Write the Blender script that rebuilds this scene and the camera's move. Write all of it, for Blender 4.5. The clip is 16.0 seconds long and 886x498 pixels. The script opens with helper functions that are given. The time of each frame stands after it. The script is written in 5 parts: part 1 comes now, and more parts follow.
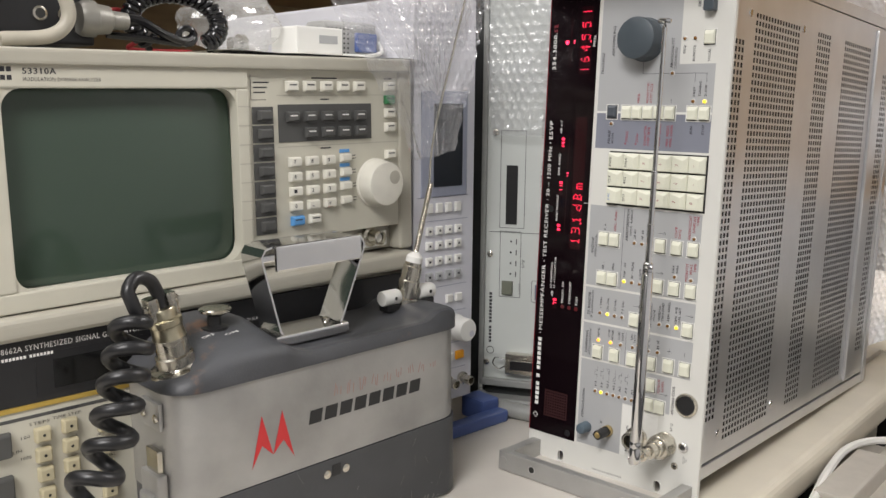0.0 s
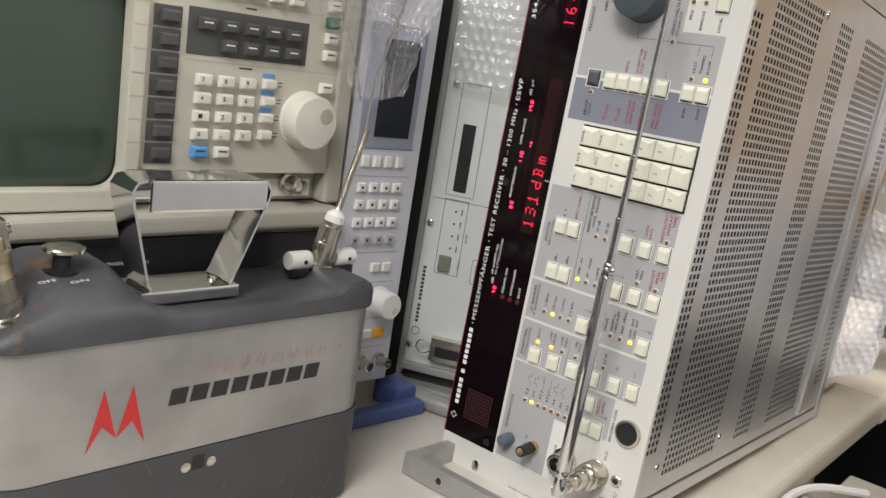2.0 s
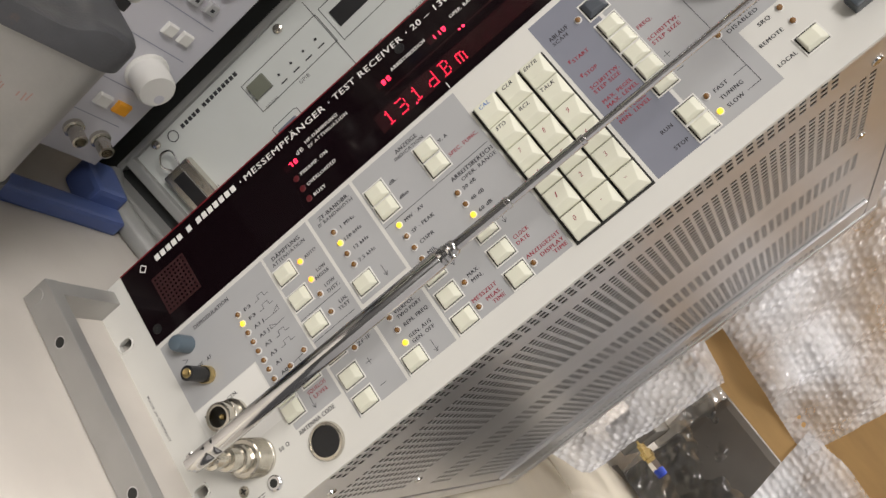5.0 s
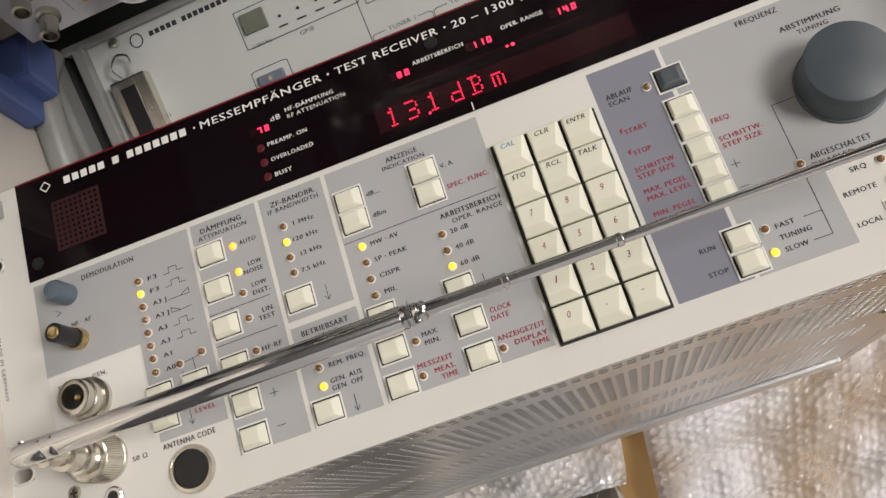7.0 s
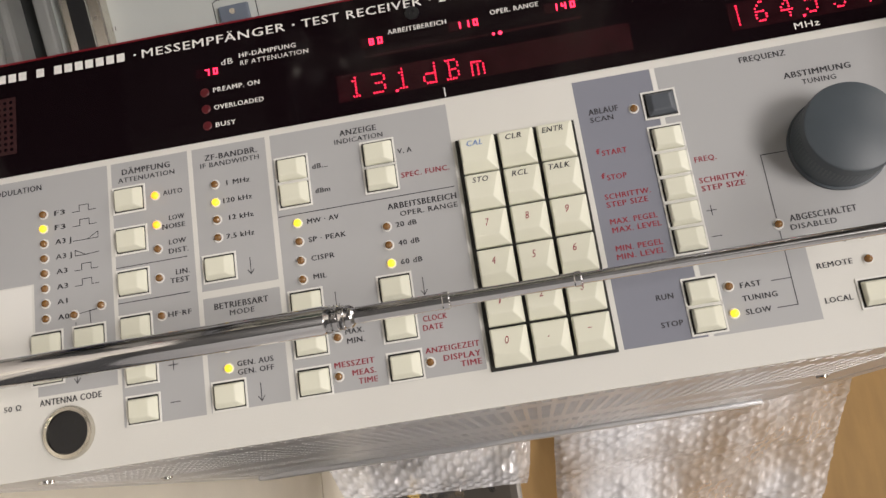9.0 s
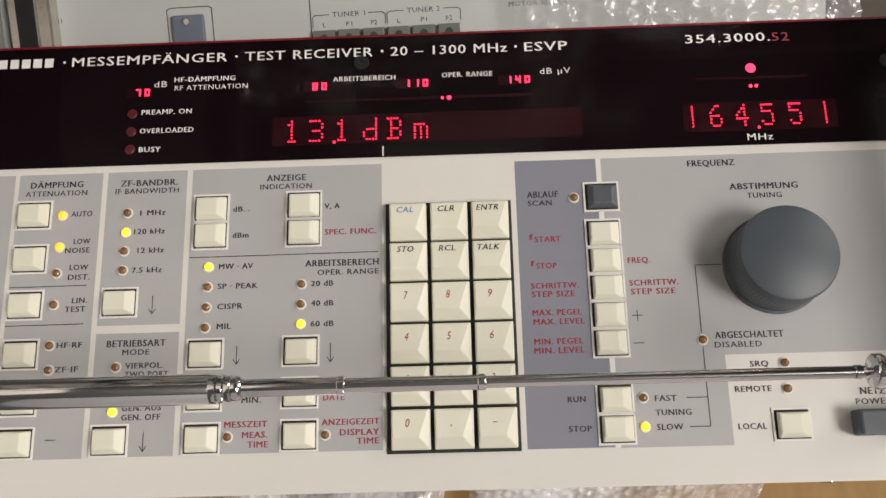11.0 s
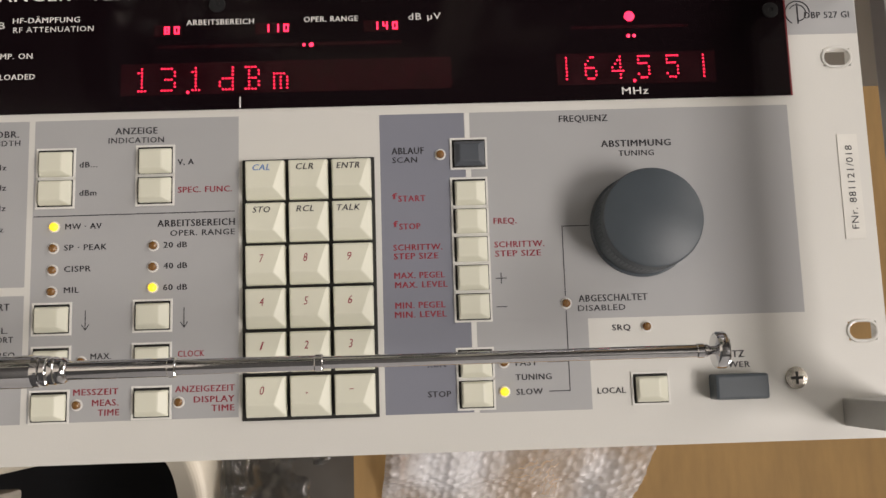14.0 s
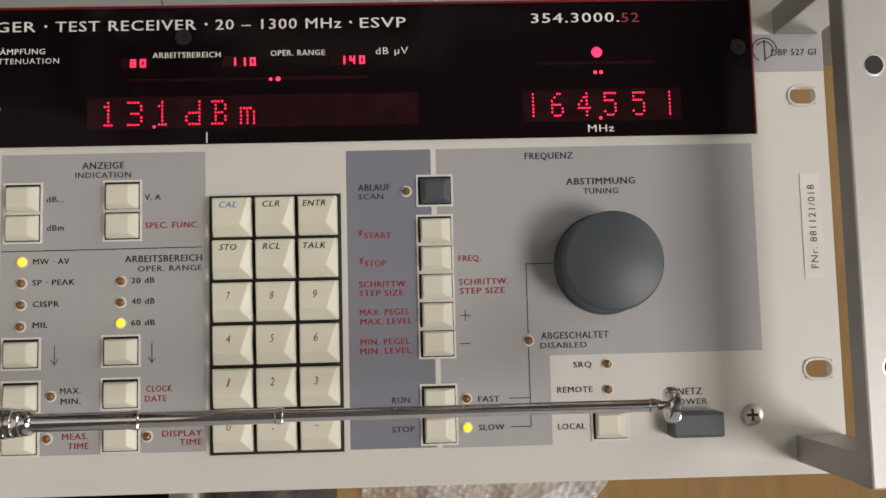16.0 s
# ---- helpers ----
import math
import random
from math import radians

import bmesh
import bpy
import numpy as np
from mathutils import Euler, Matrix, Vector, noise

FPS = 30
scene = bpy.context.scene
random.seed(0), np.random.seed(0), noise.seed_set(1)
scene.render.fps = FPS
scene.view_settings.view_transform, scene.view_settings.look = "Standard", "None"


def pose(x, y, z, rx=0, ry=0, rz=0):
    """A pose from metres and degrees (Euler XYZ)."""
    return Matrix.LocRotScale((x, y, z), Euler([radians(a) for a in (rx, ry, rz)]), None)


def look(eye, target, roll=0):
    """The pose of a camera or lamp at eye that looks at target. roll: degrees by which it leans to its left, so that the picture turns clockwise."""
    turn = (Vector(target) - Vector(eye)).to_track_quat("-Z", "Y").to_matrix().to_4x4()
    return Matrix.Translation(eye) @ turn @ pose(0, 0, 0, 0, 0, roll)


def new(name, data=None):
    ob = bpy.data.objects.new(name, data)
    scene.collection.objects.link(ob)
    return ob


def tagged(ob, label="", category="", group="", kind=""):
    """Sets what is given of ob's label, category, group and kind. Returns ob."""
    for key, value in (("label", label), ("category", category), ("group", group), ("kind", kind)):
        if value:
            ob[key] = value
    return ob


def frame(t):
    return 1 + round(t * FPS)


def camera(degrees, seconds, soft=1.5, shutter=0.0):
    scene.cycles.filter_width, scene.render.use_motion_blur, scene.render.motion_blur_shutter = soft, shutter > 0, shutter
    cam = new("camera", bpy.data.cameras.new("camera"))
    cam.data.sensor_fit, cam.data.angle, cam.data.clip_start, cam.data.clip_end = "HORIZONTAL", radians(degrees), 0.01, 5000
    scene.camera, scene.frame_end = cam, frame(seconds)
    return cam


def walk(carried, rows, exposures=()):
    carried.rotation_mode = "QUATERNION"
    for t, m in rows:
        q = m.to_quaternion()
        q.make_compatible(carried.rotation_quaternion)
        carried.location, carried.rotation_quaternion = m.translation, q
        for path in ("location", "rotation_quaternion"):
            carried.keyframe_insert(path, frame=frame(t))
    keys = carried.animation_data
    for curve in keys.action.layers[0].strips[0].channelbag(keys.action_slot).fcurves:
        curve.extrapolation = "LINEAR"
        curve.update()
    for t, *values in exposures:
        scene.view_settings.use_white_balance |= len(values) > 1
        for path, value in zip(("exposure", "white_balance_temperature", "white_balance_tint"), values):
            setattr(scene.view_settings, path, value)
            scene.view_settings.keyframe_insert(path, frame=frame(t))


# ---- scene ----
cam = camera(53.6, 16.0)
PATH = [
    (0, (0.4788, -0.6878, 0.3139), (-0.8250, 0.8048, 0.0448), 2.17),
    (0.5, (0.4745, -0.6739, 0.3122), (-0.8247, 0.8228, 0.0442), 2.45),
    (1, (0.4619, -0.6544, 0.3069), (-0.8375, 0.8405, 0.0295), 3.67),
    (1.5, (0.4347, -0.6193, 0.3075), (-0.8377, 0.8911, -0.0085), 6.43),
    (2, (0.4112, -0.5797, 0.3074), (-0.7951, 0.9756, -0.0478), 10.83),
    (2.5, (0.3929, -0.5533, 0.2968), (-0.7514, 1.0356, -0.1107), 16.54),
    (3, (0.3791, -0.5319, 0.2840), (-0.6839, 1.0962, -0.1844), 24.81),
    (3.5, (0.3523, -0.4989, 0.2744), (-0.5687, 1.2168, -0.1816), 34.26),
    (4, (0.3309, -0.4678, 0.2756), (-0.5240, 1.2932, -0.1347), 39.32),
    (4.5, (0.3105, -0.4393, 0.2812), (-0.4972, 1.3501, -0.1004), 43.78),
    (5, (0.2873, -0.4140, 0.2798), (-0.4496, 1.4100, -0.0808), 50.16),
    (5.2, (0.2783, -0.4054, 0.2761), (-0.4340, 1.4317, -0.0671), 52.73),
    (7.3, (0.2203, -0.3480, 0.2657), (-0.3860, 1.5438, 0.0342), 71.34),
    (7.5, (0.2166, -0.3443, 0.2666), (-0.3675, 1.5555, 0.0436), 72.26),
    (8, (0.2104, -0.3395, 0.2668), (-0.3314, 1.5757, 0.0705), 74.96),
    (8.2, (0.2078, -0.3387, 0.2653), (-0.3230, 1.5805, 0.0782), 75.98),
    (10.3, (0.1798, -0.3134, 0.2706), (-0.3063, 1.6245, 0.1789), 86.37),
    (10.5, (0.1756, -0.3174, 0.2756), (-0.3131, 1.6198, 0.1840), 86.90),
    (11, (0.1731, -0.3189, 0.2828), (-0.3346, 1.6149, 0.2340), 88.25),
    (11.5, (0.1696, -0.3218, 0.2886), (-0.3368, 1.6130, 0.2965), 88.70),
    (12, (0.1702, -0.3239, 0.2955), (-0.3266, 1.6129, 0.3402), 88.95),
    (12.5, (0.1719, -0.3245, 0.3031), (-0.3080, 1.6158, 0.3737), 89.15),
    (13, (0.1695, -0.3238, 0.3069), (-0.2729, 1.6254, 0.3782), 89.10),
    (13.5, (0.1624, -0.3197, 0.3124), (-0.1994, 1.6466, 0.3650), 88.66),
    (14, (0.1483, -0.3118, 0.3180), (-0.1232, 1.6692, 0.3614), 88.35),
    (14.5, (0.1368, -0.3110, 0.3242), (-0.0765, 1.6770, 0.3741), 88.38),
    (15, (0.1269, -0.3170, 0.3269), (-0.0582, 1.6734, 0.3906), 88.60),
    (15.5, (0.1205, -0.3199, 0.3280), (-0.0505, 1.6716, 0.3970), 88.71),
    (16, (0.1187, -0.3191, 0.3285), (-0.0459, 1.6733, 0.3868), 88.70),
]
# the receiver's panel stands 2.4 degrees off plumb; the path is given in its frame
Z0 = 0.75
BASE = Matrix.Translation((0, 0, Z0 - 0.0025)) @ pose(0, 0, 0, -2.4, 0, 0)
walk(cam, [(t, BASE @ look(eye, target, roll)) for t, eye, target, roll in PATH], [(0, -0.2, 6300, 10), (3, -0.14, 6350, 10), (5, -0.25, 6500, 11), (8, -0.3, 6600, 12), (10.5, -0.3, 6650, 13), (11.5, -0.33, 6700, 13), (12.5, -0.45, 6700, 13), (14, -0.55, 6700, 13), (16, -0.72, 6700, 13)])

# ---- light ----
world = bpy.data.worlds.new("world")
scene.world = world
world.use_nodes = True
world.node_tree.nodes["Background"].inputs[0].default_value = (1.0, 0.97, 0.94, 1)
world.node_tree.nodes["Background"].inputs[1].default_value = 0.35


def area(name, m, sx, sy, watts, colour):
    data = bpy.data.lights.new(name, "AREA")
    data.shape, data.size, data.size_y, data.energy, data.color = "RECTANGLE", sx, sy, watts, colour
    ob = new(name, data)
    ob.matrix_world = m
    return ob


WARM = (1.0, 0.955, 0.915)
area("ceiling_light", pose(0.72, -1.95, 2.52), 0.8, 1.2, 92, WARM)
# unseen fill light, added to soften the shadows on the panel
area("ceiling_light", pose(-0.65, -0.8, 2.52), 0.8, 1.2, 20, WARM)
# unseen light, made strong to brighten the bubble wrap behind the receiver
area("ceiling_light", pose(0.95, 1.6, 2.52), 0.8, 1.2, 95, WARM)

MM = 0.001


# ---- materials ----
def mat(name, colour, rough=0.5, metal=0.0, spread=0.06, scale=60.0, bump=0.0, bump_scale=400.0, stain=None, stain_scale=12.0, stain_at=0.6,
        stretch=(1, 1, 1), coat=0.0, rough_spread=0.08):
    """A painted, plastic or metal surface: fine grain, blotches, and stains of another colour with a shape of their own."""
    m = bpy.data.materials.new(name)
    m.use_nodes = True
    n, l = m.node_tree.nodes, m.node_tree.links
    b = n["Principled BSDF"]
    co = n.new("ShaderNodeTexCoord")
    mp = n.new("ShaderNodeMapping")
    mp.inputs["Scale"].default_value = stretch
    l.new(co.outputs["Object"], mp.inputs[0])
    big = n.new("ShaderNodeTexNoise")
    big.inputs["Scale"].default_value, big.inputs["Detail"].default_value = scale, 6
    l.new(mp.outputs[0], big.inputs["Vector"])
    ramp = n.new("ShaderNodeValToRGB")
    lo, hi = [max(0.0, c * (1 - spread)) for c in colour], [min(1.0, c * (1 + spread)) for c in colour]
    ramp.color_ramp.elements[0].position, ramp.color_ramp.elements[0].color = 0.3, (*lo, 1)
    ramp.color_ramp.elements[1].position, ramp.color_ramp.elements[1].color = 0.7, (*hi, 1)
    l.new(big.outputs["Fac"], ramp.inputs[0])
    out = ramp.outputs[0]
    if stain:
        sp = n.new("ShaderNodeTexNoise")
        sp.inputs["Scale"].default_value, sp.inputs["Detail"].default_value, sp.inputs["Roughness"].default_value = stain_scale, 9, 0.68
        l.new(co.outputs["Object"], sp.inputs["Vector"])
        sr = n.new("ShaderNodeValToRGB")
        sr.color_ramp.elements[0].position, sr.color_ramp.elements[1].position = stain_at, stain_at + 0.1
        l.new(sp.outputs["Fac"], sr.inputs[0])
        mix = n.new("ShaderNodeMix")
        mix.data_type = "RGBA"
        l.new(sr.outputs[0], mix.inputs[0])
        l.new(out, mix.inputs[6])
        mix.inputs[7].default_value = (*stain, 1)
        out = mix.outputs[2]
    l.new(out, b.inputs["Base Color"])
    rr = n.new("ShaderNodeMapRange")
    rr.inputs["To Min"].default_value, rr.inputs["To Max"].default_value = max(0.02, rough - rough_spread), min(1, rough + rough_spread)
    l.new(big.outputs["Fac"], rr.inputs[0])
    l.new(rr.outputs[0], b.inputs["Roughness"])
    b.inputs["Metallic"].default_value = metal
    b.inputs["Coat Weight"].default_value = coat
    if bump:
        fine = n.new("ShaderNodeTexNoise")
        fine.inputs["Scale"].default_value, fine.inputs["Detail"].default_value = bump_scale, 4
        l.new(mp.outputs[0], fine.inputs["Vector"])
        bp = n.new("ShaderNodeBump")
        bp.inputs["Strength"].default_value, bp.inputs["Distance"].default_value = bump, 0.0006
        l.new(fine.outputs["Fac"], bp.inputs["Height"])
        l.new(bp.outputs[0], b.inputs["Normal"])
    return m


def lamp_mat(name, colour, strength):
    m = mat(name, colour, 0.3)
    b = m.node_tree.nodes["Principled BSDF"]
    b.inputs["Emission Color"].default_value = (*colour, 1)
    b.inputs["Emission Strength"].default_value = strength
    return m


def sheet_mat(name, colour, milk, rough):
    """Clear plastic film: see-through, milkier where it is folded or doubled, with sharp glints."""
    m = bpy.data.materials.new(name)
    m.use_nodes = True
    n, l = m.node_tree.nodes, m.node_tree.links
    n.remove(n["Principled BSDF"])
    co = n.new("ShaderNodeTexCoord")
    tex = n.new("ShaderNodeTexNoise")
    tex.inputs["Scale"].default_value, tex.inputs["Detail"].default_value = 13.0, 5
    l.new(co.outputs["Object"], tex.inputs["Vector"])
    rg = n.new("ShaderNodeMapRange")
    rg.inputs["From Min"].default_value, rg.inputs["From Max"].default_value = 0.35, 0.68
    rg.inputs["To Min"].default_value, rg.inputs["To Max"].default_value = milk * 0.5, min(1.0, milk * 1.6)
    l.new(tex.outputs["Fac"], rg.inputs[0])
    clear, white, gloss = n.new("ShaderNodeBsdfTransparent"), n.new("ShaderNodeBsdfDiffuse"), n.new("ShaderNodeBsdfGlossy")
    white.inputs["Color"].default_value = (*colour, 1)
    gloss.inputs["Color"].default_value = (0.95, 0.95, 0.95, 1)
    gloss.inputs["Roughness"].default_value = rough
    body, film, slant, share = n.new("ShaderNodeMixShader"), n.new("ShaderNodeMixShader"), n.new("ShaderNodeLayerWeight"), n.new("ShaderNodeMapRange")
    slant.inputs["Blend"].default_value = 0.35
    share.inputs["To Min"].default_value, share.inputs["To Max"].default_value = 0.05, 0.42
    l.new(slant.outputs["Facing"], share.inputs[0])
    l.new(rg.outputs[0], body.inputs[0])
    l.new(clear.outputs[0], body.inputs[1])
    l.new(white.outputs[0], body.inputs[2])
    l.new(share.outputs[0], film.inputs[0])
    l.new(body.outputs[0], film.inputs[1])
    l.new(gloss.outputs[0], film.inputs[2])
    l.new(film.outputs[0], n["Material Output"].inputs["Surface"])
    return m


PANEL = mat("panel_paint", (0.66, 0.655, 0.615), 0.42, spread=0.025, scale=9, bump=0.08, bump_scale=1500)
GREY = mat("grey_print", (0.40, 0.405, 0.41), 0.45, spread=0.02, scale=14)
BLUEGREY = mat("blue_grey_print", (0.215, 0.225, 0.27), 0.45, spread=0.02, scale=14)
WHITEPRINT = mat("white_print", (0.74, 0.735, 0.70), 0.45, spread=0.02, scale=14)
INK = mat("black_ink", (0.025, 0.025, 0.03), 0.5)
RED = mat("red_ink", (0.29, 0.030, 0.048), 0.5)
WHITEINK = mat("white_ink", (0.78, 0.77, 0.74), 0.5)
BLUEINK = mat("blue_ink", (0.1, 0.22, 0.5), 0.5)
CREAM = mat("cream_key", (0.70, 0.70, 0.58), 0.38, spread=0.03, scale=30)
DARKKEY = mat("dark_key", (0.075, 0.085, 0.10), 0.4)
KNOBGREY = mat("knob_grey", (0.06, 0.075, 0.088), 0.42, spread=0.08, scale=50, bump=0.1)
WINDOW = mat("dark_red_window", (0.0062, 0.0030, 0.0042), 0.10, spread=0.0, rough_spread=0.02)
WINDOW.node_tree.nodes["Principled BSDF"].inputs["Specular IOR Level"].default_value = 0.26
REDEDGE = mat("red_acrylic_edge", (0.17, 0.008, 0.014), 0.35)
GRILLE = mat("speaker_red", (0.026, 0.003, 0.004), 0.6)
BLACK = mat("black_plastic", (0.012, 0.012, 0.013), 0.45)
# near-black, mostly standing for the shade in gaps, holes and wells
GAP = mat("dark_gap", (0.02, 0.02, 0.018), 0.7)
CHROME = mat("chrome", (0.66, 0.66, 0.665), 0.10, 1.0, spread=0.03, rough_spread=0.05)
NICKEL = mat("nickel", (0.62, 0.59, 0.52), 0.24, 1.0, spread=0.08, scale=140)
BRASS = mat("brass", (0.62, 0.48, 0.22), 0.28, 1.0, spread=0.12)
ALU = mat("brushed_aluminium", (0.68, 0.68, 0.685), 0.33, 0.88, spread=0.05, scale=30, bump=0.1, bump_scale=500, stretch=(1, 14, 1))
CAST = mat("cast_aluminium", (0.44, 0.435, 0.42), 0.5, 0.65, spread=0.05, scale=60, bump=0.15)
LEDON = lamp_mat("yellow_led_lit", (1.0, 0.70, 0.03), 1.45)
LEDAMBER = lamp_mat("amber_led_lit", (1.0, 0.42, 0.02), 1.6)
LEDOFF = mat("amber_led_dark", (0.20, 0.095, 0.025), 0.25, coat=0.5)
REDDOT = lamp_mat("red_dot_lit", (1.0, 0.02, 0.065), 3.4)
PINKSEG = lamp_mat("red_segment_lit", (1.0, 0.03, 0.09), 3.2)
REDRING = mat("red_led_dark", (0.09, 0.008, 0.012), 0.35)
LABEL = mat("paper_label", (0.72, 0.71, 0.66), 0.6)


# ---- builders: local x to the right of a face, y up it, z out of it, in millimetres ----
def empty(name, m, label, category, group="", kind=""):
    ob = new(name)
    ob.empty_display_size = 0.02
    ob.matrix_world = m
    return tagged(ob, label, category, group, kind)


def rolled(m, x, y, degrees):
    """The frame m, turned in its face about the point (x, y)."""
    at = Matrix.Translation((x * MM, y * MM, 0))
    return m @ at @ Matrix.Rotation(radians(degrees), 4, "Z") @ at.inverted()


def face_frame(x, y, yaw, z=None):
    """A frame on an upright face whose normal points yaw degrees from +x."""
    s, c = math.sin(radians(yaw)), math.cos(radians(yaw))
    return Matrix(((-s, 0, c, x), (c, 0, s, y), (0, 1, 0, Z0 if z is None else z), (0, 0, 0, 1)))


def part(name, bm, material, parent, label="", smooth=False):
    bmesh.ops.recalc_face_normals(bm, faces=bm.faces)
    me = bpy.data.meshes.new(name)
    bm.to_mesh(me)
    bm.free()
    return hang(name, me, material, parent, label, smooth)


def hang(name, me, material, parent, label="", smooth=False):
    me.materials.append(material)
    if smooth:
        me.polygons.foreach_set("use_smooth", [True] * len(me.polygons))
        me.set_sharp_from_angle(angle=radians(38))
    ob = new(name, me)
    ob.parent = parent
    if label:
        ob["label"] = label
    return ob


def box(bm, x0, x1, y0, y1, z0, z1, bevel=0.0, segs=2, m=None):
    vs = bmesh.ops.create_cube(bm, size=1)["verts"]
    for v in vs:
        v.co = Vector(((x0 + x1) / 2 + v.co.x * (x1 - x0), (y0 + y1) / 2 + v.co.y * (y1 - y0), (z0 + z1) / 2 + v.co.z * (z1 - z0))) * MM
        if m:
            v.co = m @ v.co
    if bevel:
        es = list({e for v in vs for e in v.link_edges})
        bmesh.ops.bevel(bm, geom=es, offset=bevel * MM, segments=segs, profile=0.6, affect="EDGES")
    return bm


def bx(*a, **k):
    return box(bmesh.new(), *a, **k)


def lathe(profile, x, y, z, axis="z", seg=28, bm=None):
    """Turned shape: (radius, height) pairs, round the axis through (x, y, z)."""
    bm = bm or bmesh.new()
    rings = []
    for r, h in profile:
        ring = []
        for i in range(seg):
            a = 2 * math.pi * i / seg
            p = (r * math.cos(a), r * math.sin(a), h)
            if axis == "x":
                p = (p[2], p[0], p[1])
            elif axis == "y":
                p = (p[0], p[2], -p[1])
            ring.append(bm.verts.new(((x + p[0]) * MM, (y + p[1]) * MM, (z + p[2]) * MM)))
        rings.append(ring)
    for a, b in zip(rings, rings[1:]):
        for i in range(seg):
            bm.faces.new((a[i], a[(i + 1) % seg], b[(i + 1) % seg], b[i]))
    bm.faces.new(rings[0][::-1])
    bm.faces.new(rings[-1])
    return bm


def pipe(points, r, seg=10, bm=None, flat=1.0):
    """A tube along points, in millimetres."""
    bm = bm or bmesh.new()
    pts = [Vector(p) for p in points]
    rings, up = [], None
    for i, p in enumerate(pts):
        d = (pts[min(i + 1, len(pts) - 1)] - pts[max(i - 1, 0)]).normalized()
        if up is None:
            up = d.orthogonal().normalized()
        up = (up - d * up.dot(d)).normalized()
        side = d.cross(up)
        rings.append([bm.verts.new((p + (up * math.cos(2 * math.pi * k / seg) * flat + side * math.sin(2 * math.pi * k / seg)) * r) * MM) for k in range(seg)])
    for a, b in zip(rings, rings[1:]):
        for k in range(seg):
            bm.faces.new((a[k], a[(k + 1) % seg], b[(k + 1) % seg], b[k]))
    bm.faces.new(rings[0][::-1])
    bm.faces.new(rings[-1])
    return bm


def smooth_path(points, n=12):
    """Catmull-Rom through the points."""
    p = [Vector(q) for q in points]
    p = [2 * p[0] - p[1]] + p + [2 * p[-1] - p[-2]]
    out = []
    for i in range(1, len(p) - 2):
        for k in range(n):
            t = k / n
            out.append(0.5 * (2 * p[i] + (p[i + 1] - p[i - 1]) * t + (2 * p[i - 1] - 5 * p[i] + 4 * p[i + 1] - p[i + 2]) * t * t
                              + (3 * p[i] - p[i - 1] - 3 * p[i + 1] + p[i + 2]) * t ** 3))
    return out + [p[-2]]


def flat_box(bm, x0, x1, y0, y1, z):
    bm.faces.new([bm.verts.new((x * MM, y * MM, z * MM)) for x, y in ((x0, y0), (x1, y0), (x1, y1), (x0, y1))])
    return bm


def stroke(points, width, z, material, parent, name="printed_line"):
    """A printed line of even width."""
    bm = bmesh.new()
    for (xa, ya), (xb, yb) in zip(points, points[1:]):
        d = Vector((xb - xa, yb - ya)).normalized() * width / 2
        n = Vector((-d.y, d.x))
        q = [(xa - d.x + n.x, ya - d.y + n.y), (xa - d.x - n.x, ya - d.y - n.y), (xb + d.x - n.x, yb + d.y - n.y), (xb + d.x + n.x, yb + d.y + n.y)]
        bm.faces.new([bm.verts.new((x * MM, y * MM, z * MM)) for x, y in q])
    return part(name, bm, material, parent)


def letters(s, x0, x1, y, h, material, parent, z=0.12, turn=0.0, bold=0.0, slant=0.0, name="lettering"):
    """Writing from x0 to x1, capitals h high, centred on y."""
    cu = bpy.data.curves.new(name, "FONT")
    cu.body, cu.resolution_u, cu.shear, cu.space_character = s, 2, slant, 1.12
    ob = bpy.data.objects.new(name, cu)
    flat = bpy.data.meshes.new_from_object(ob)
    bpy.data.objects.remove(ob)
    xs = [v.co.x for v in flat.vertices]
    lo, hi = min(xs), max(xs)
    sx, sy = (x1 - x0) / max(hi - lo, 1e-4), h / 0.70
    mid = Vector(((x0 + x1) / 2, y, 0))
    rot = Matrix.Rotation(radians(turn), 3, "Z")
    # heavier stems: a second layer, shifted by the stem's gain
    V, F = [], []
    for dx, dz in ((-1.5 * bold, 0.0), (1.5 * bold, 0.03)) if bold else ((0.0, 0.0),):
        at = len(V)
        for v in flat.vertices:
            p = Vector(((v.co.x - lo + dx) * sx - (x1 - x0) / 2, v.co.y * sy - h / 2, 0))
            V.append((rot @ p + mid + Vector((0, 0, z + dz))) * MM)
        F.extend([[at + k for k in f.vertices] for f in flat.polygons])
    bpy.data.meshes.remove(flat)
    me = bpy.data.meshes.new(name)
    me.from_pydata(V, [], F)
    return hang(name, me, material, parent)


def blocks(words, x0, x1, y, h, material, parent, z=0.12, turn=0.0, slant=0.0, fill=0.74):
    """A maker's name as plain blocks, one for each letter of words of these lengths."""
    total = sum(words) + 0.7 * (len(words) - 1)
    step, x = (x1 - x0) / total, 0.0
    rot = Matrix.Rotation(radians(turn), 3, "Z")
    mid = Vector(((x0 + x1) / 2, y, z))
    for n in words:
        for _ in range(n):
            a, b = x * step - (x1 - x0) / 2, (x + fill) * step - (x1 - x0) / 2
            q = [(a, -h / 2), (b, -h / 2), (b + slant * h, h / 2), (a + slant * h, h / 2)]
            bm = bmesh.new()
            bm.faces.new([bm.verts.new((rot @ Vector((px, py, 0)) + mid) * MM) for px, py in q])
            part("name_block", bm, material, parent)
            x += 1
        x += 0.7


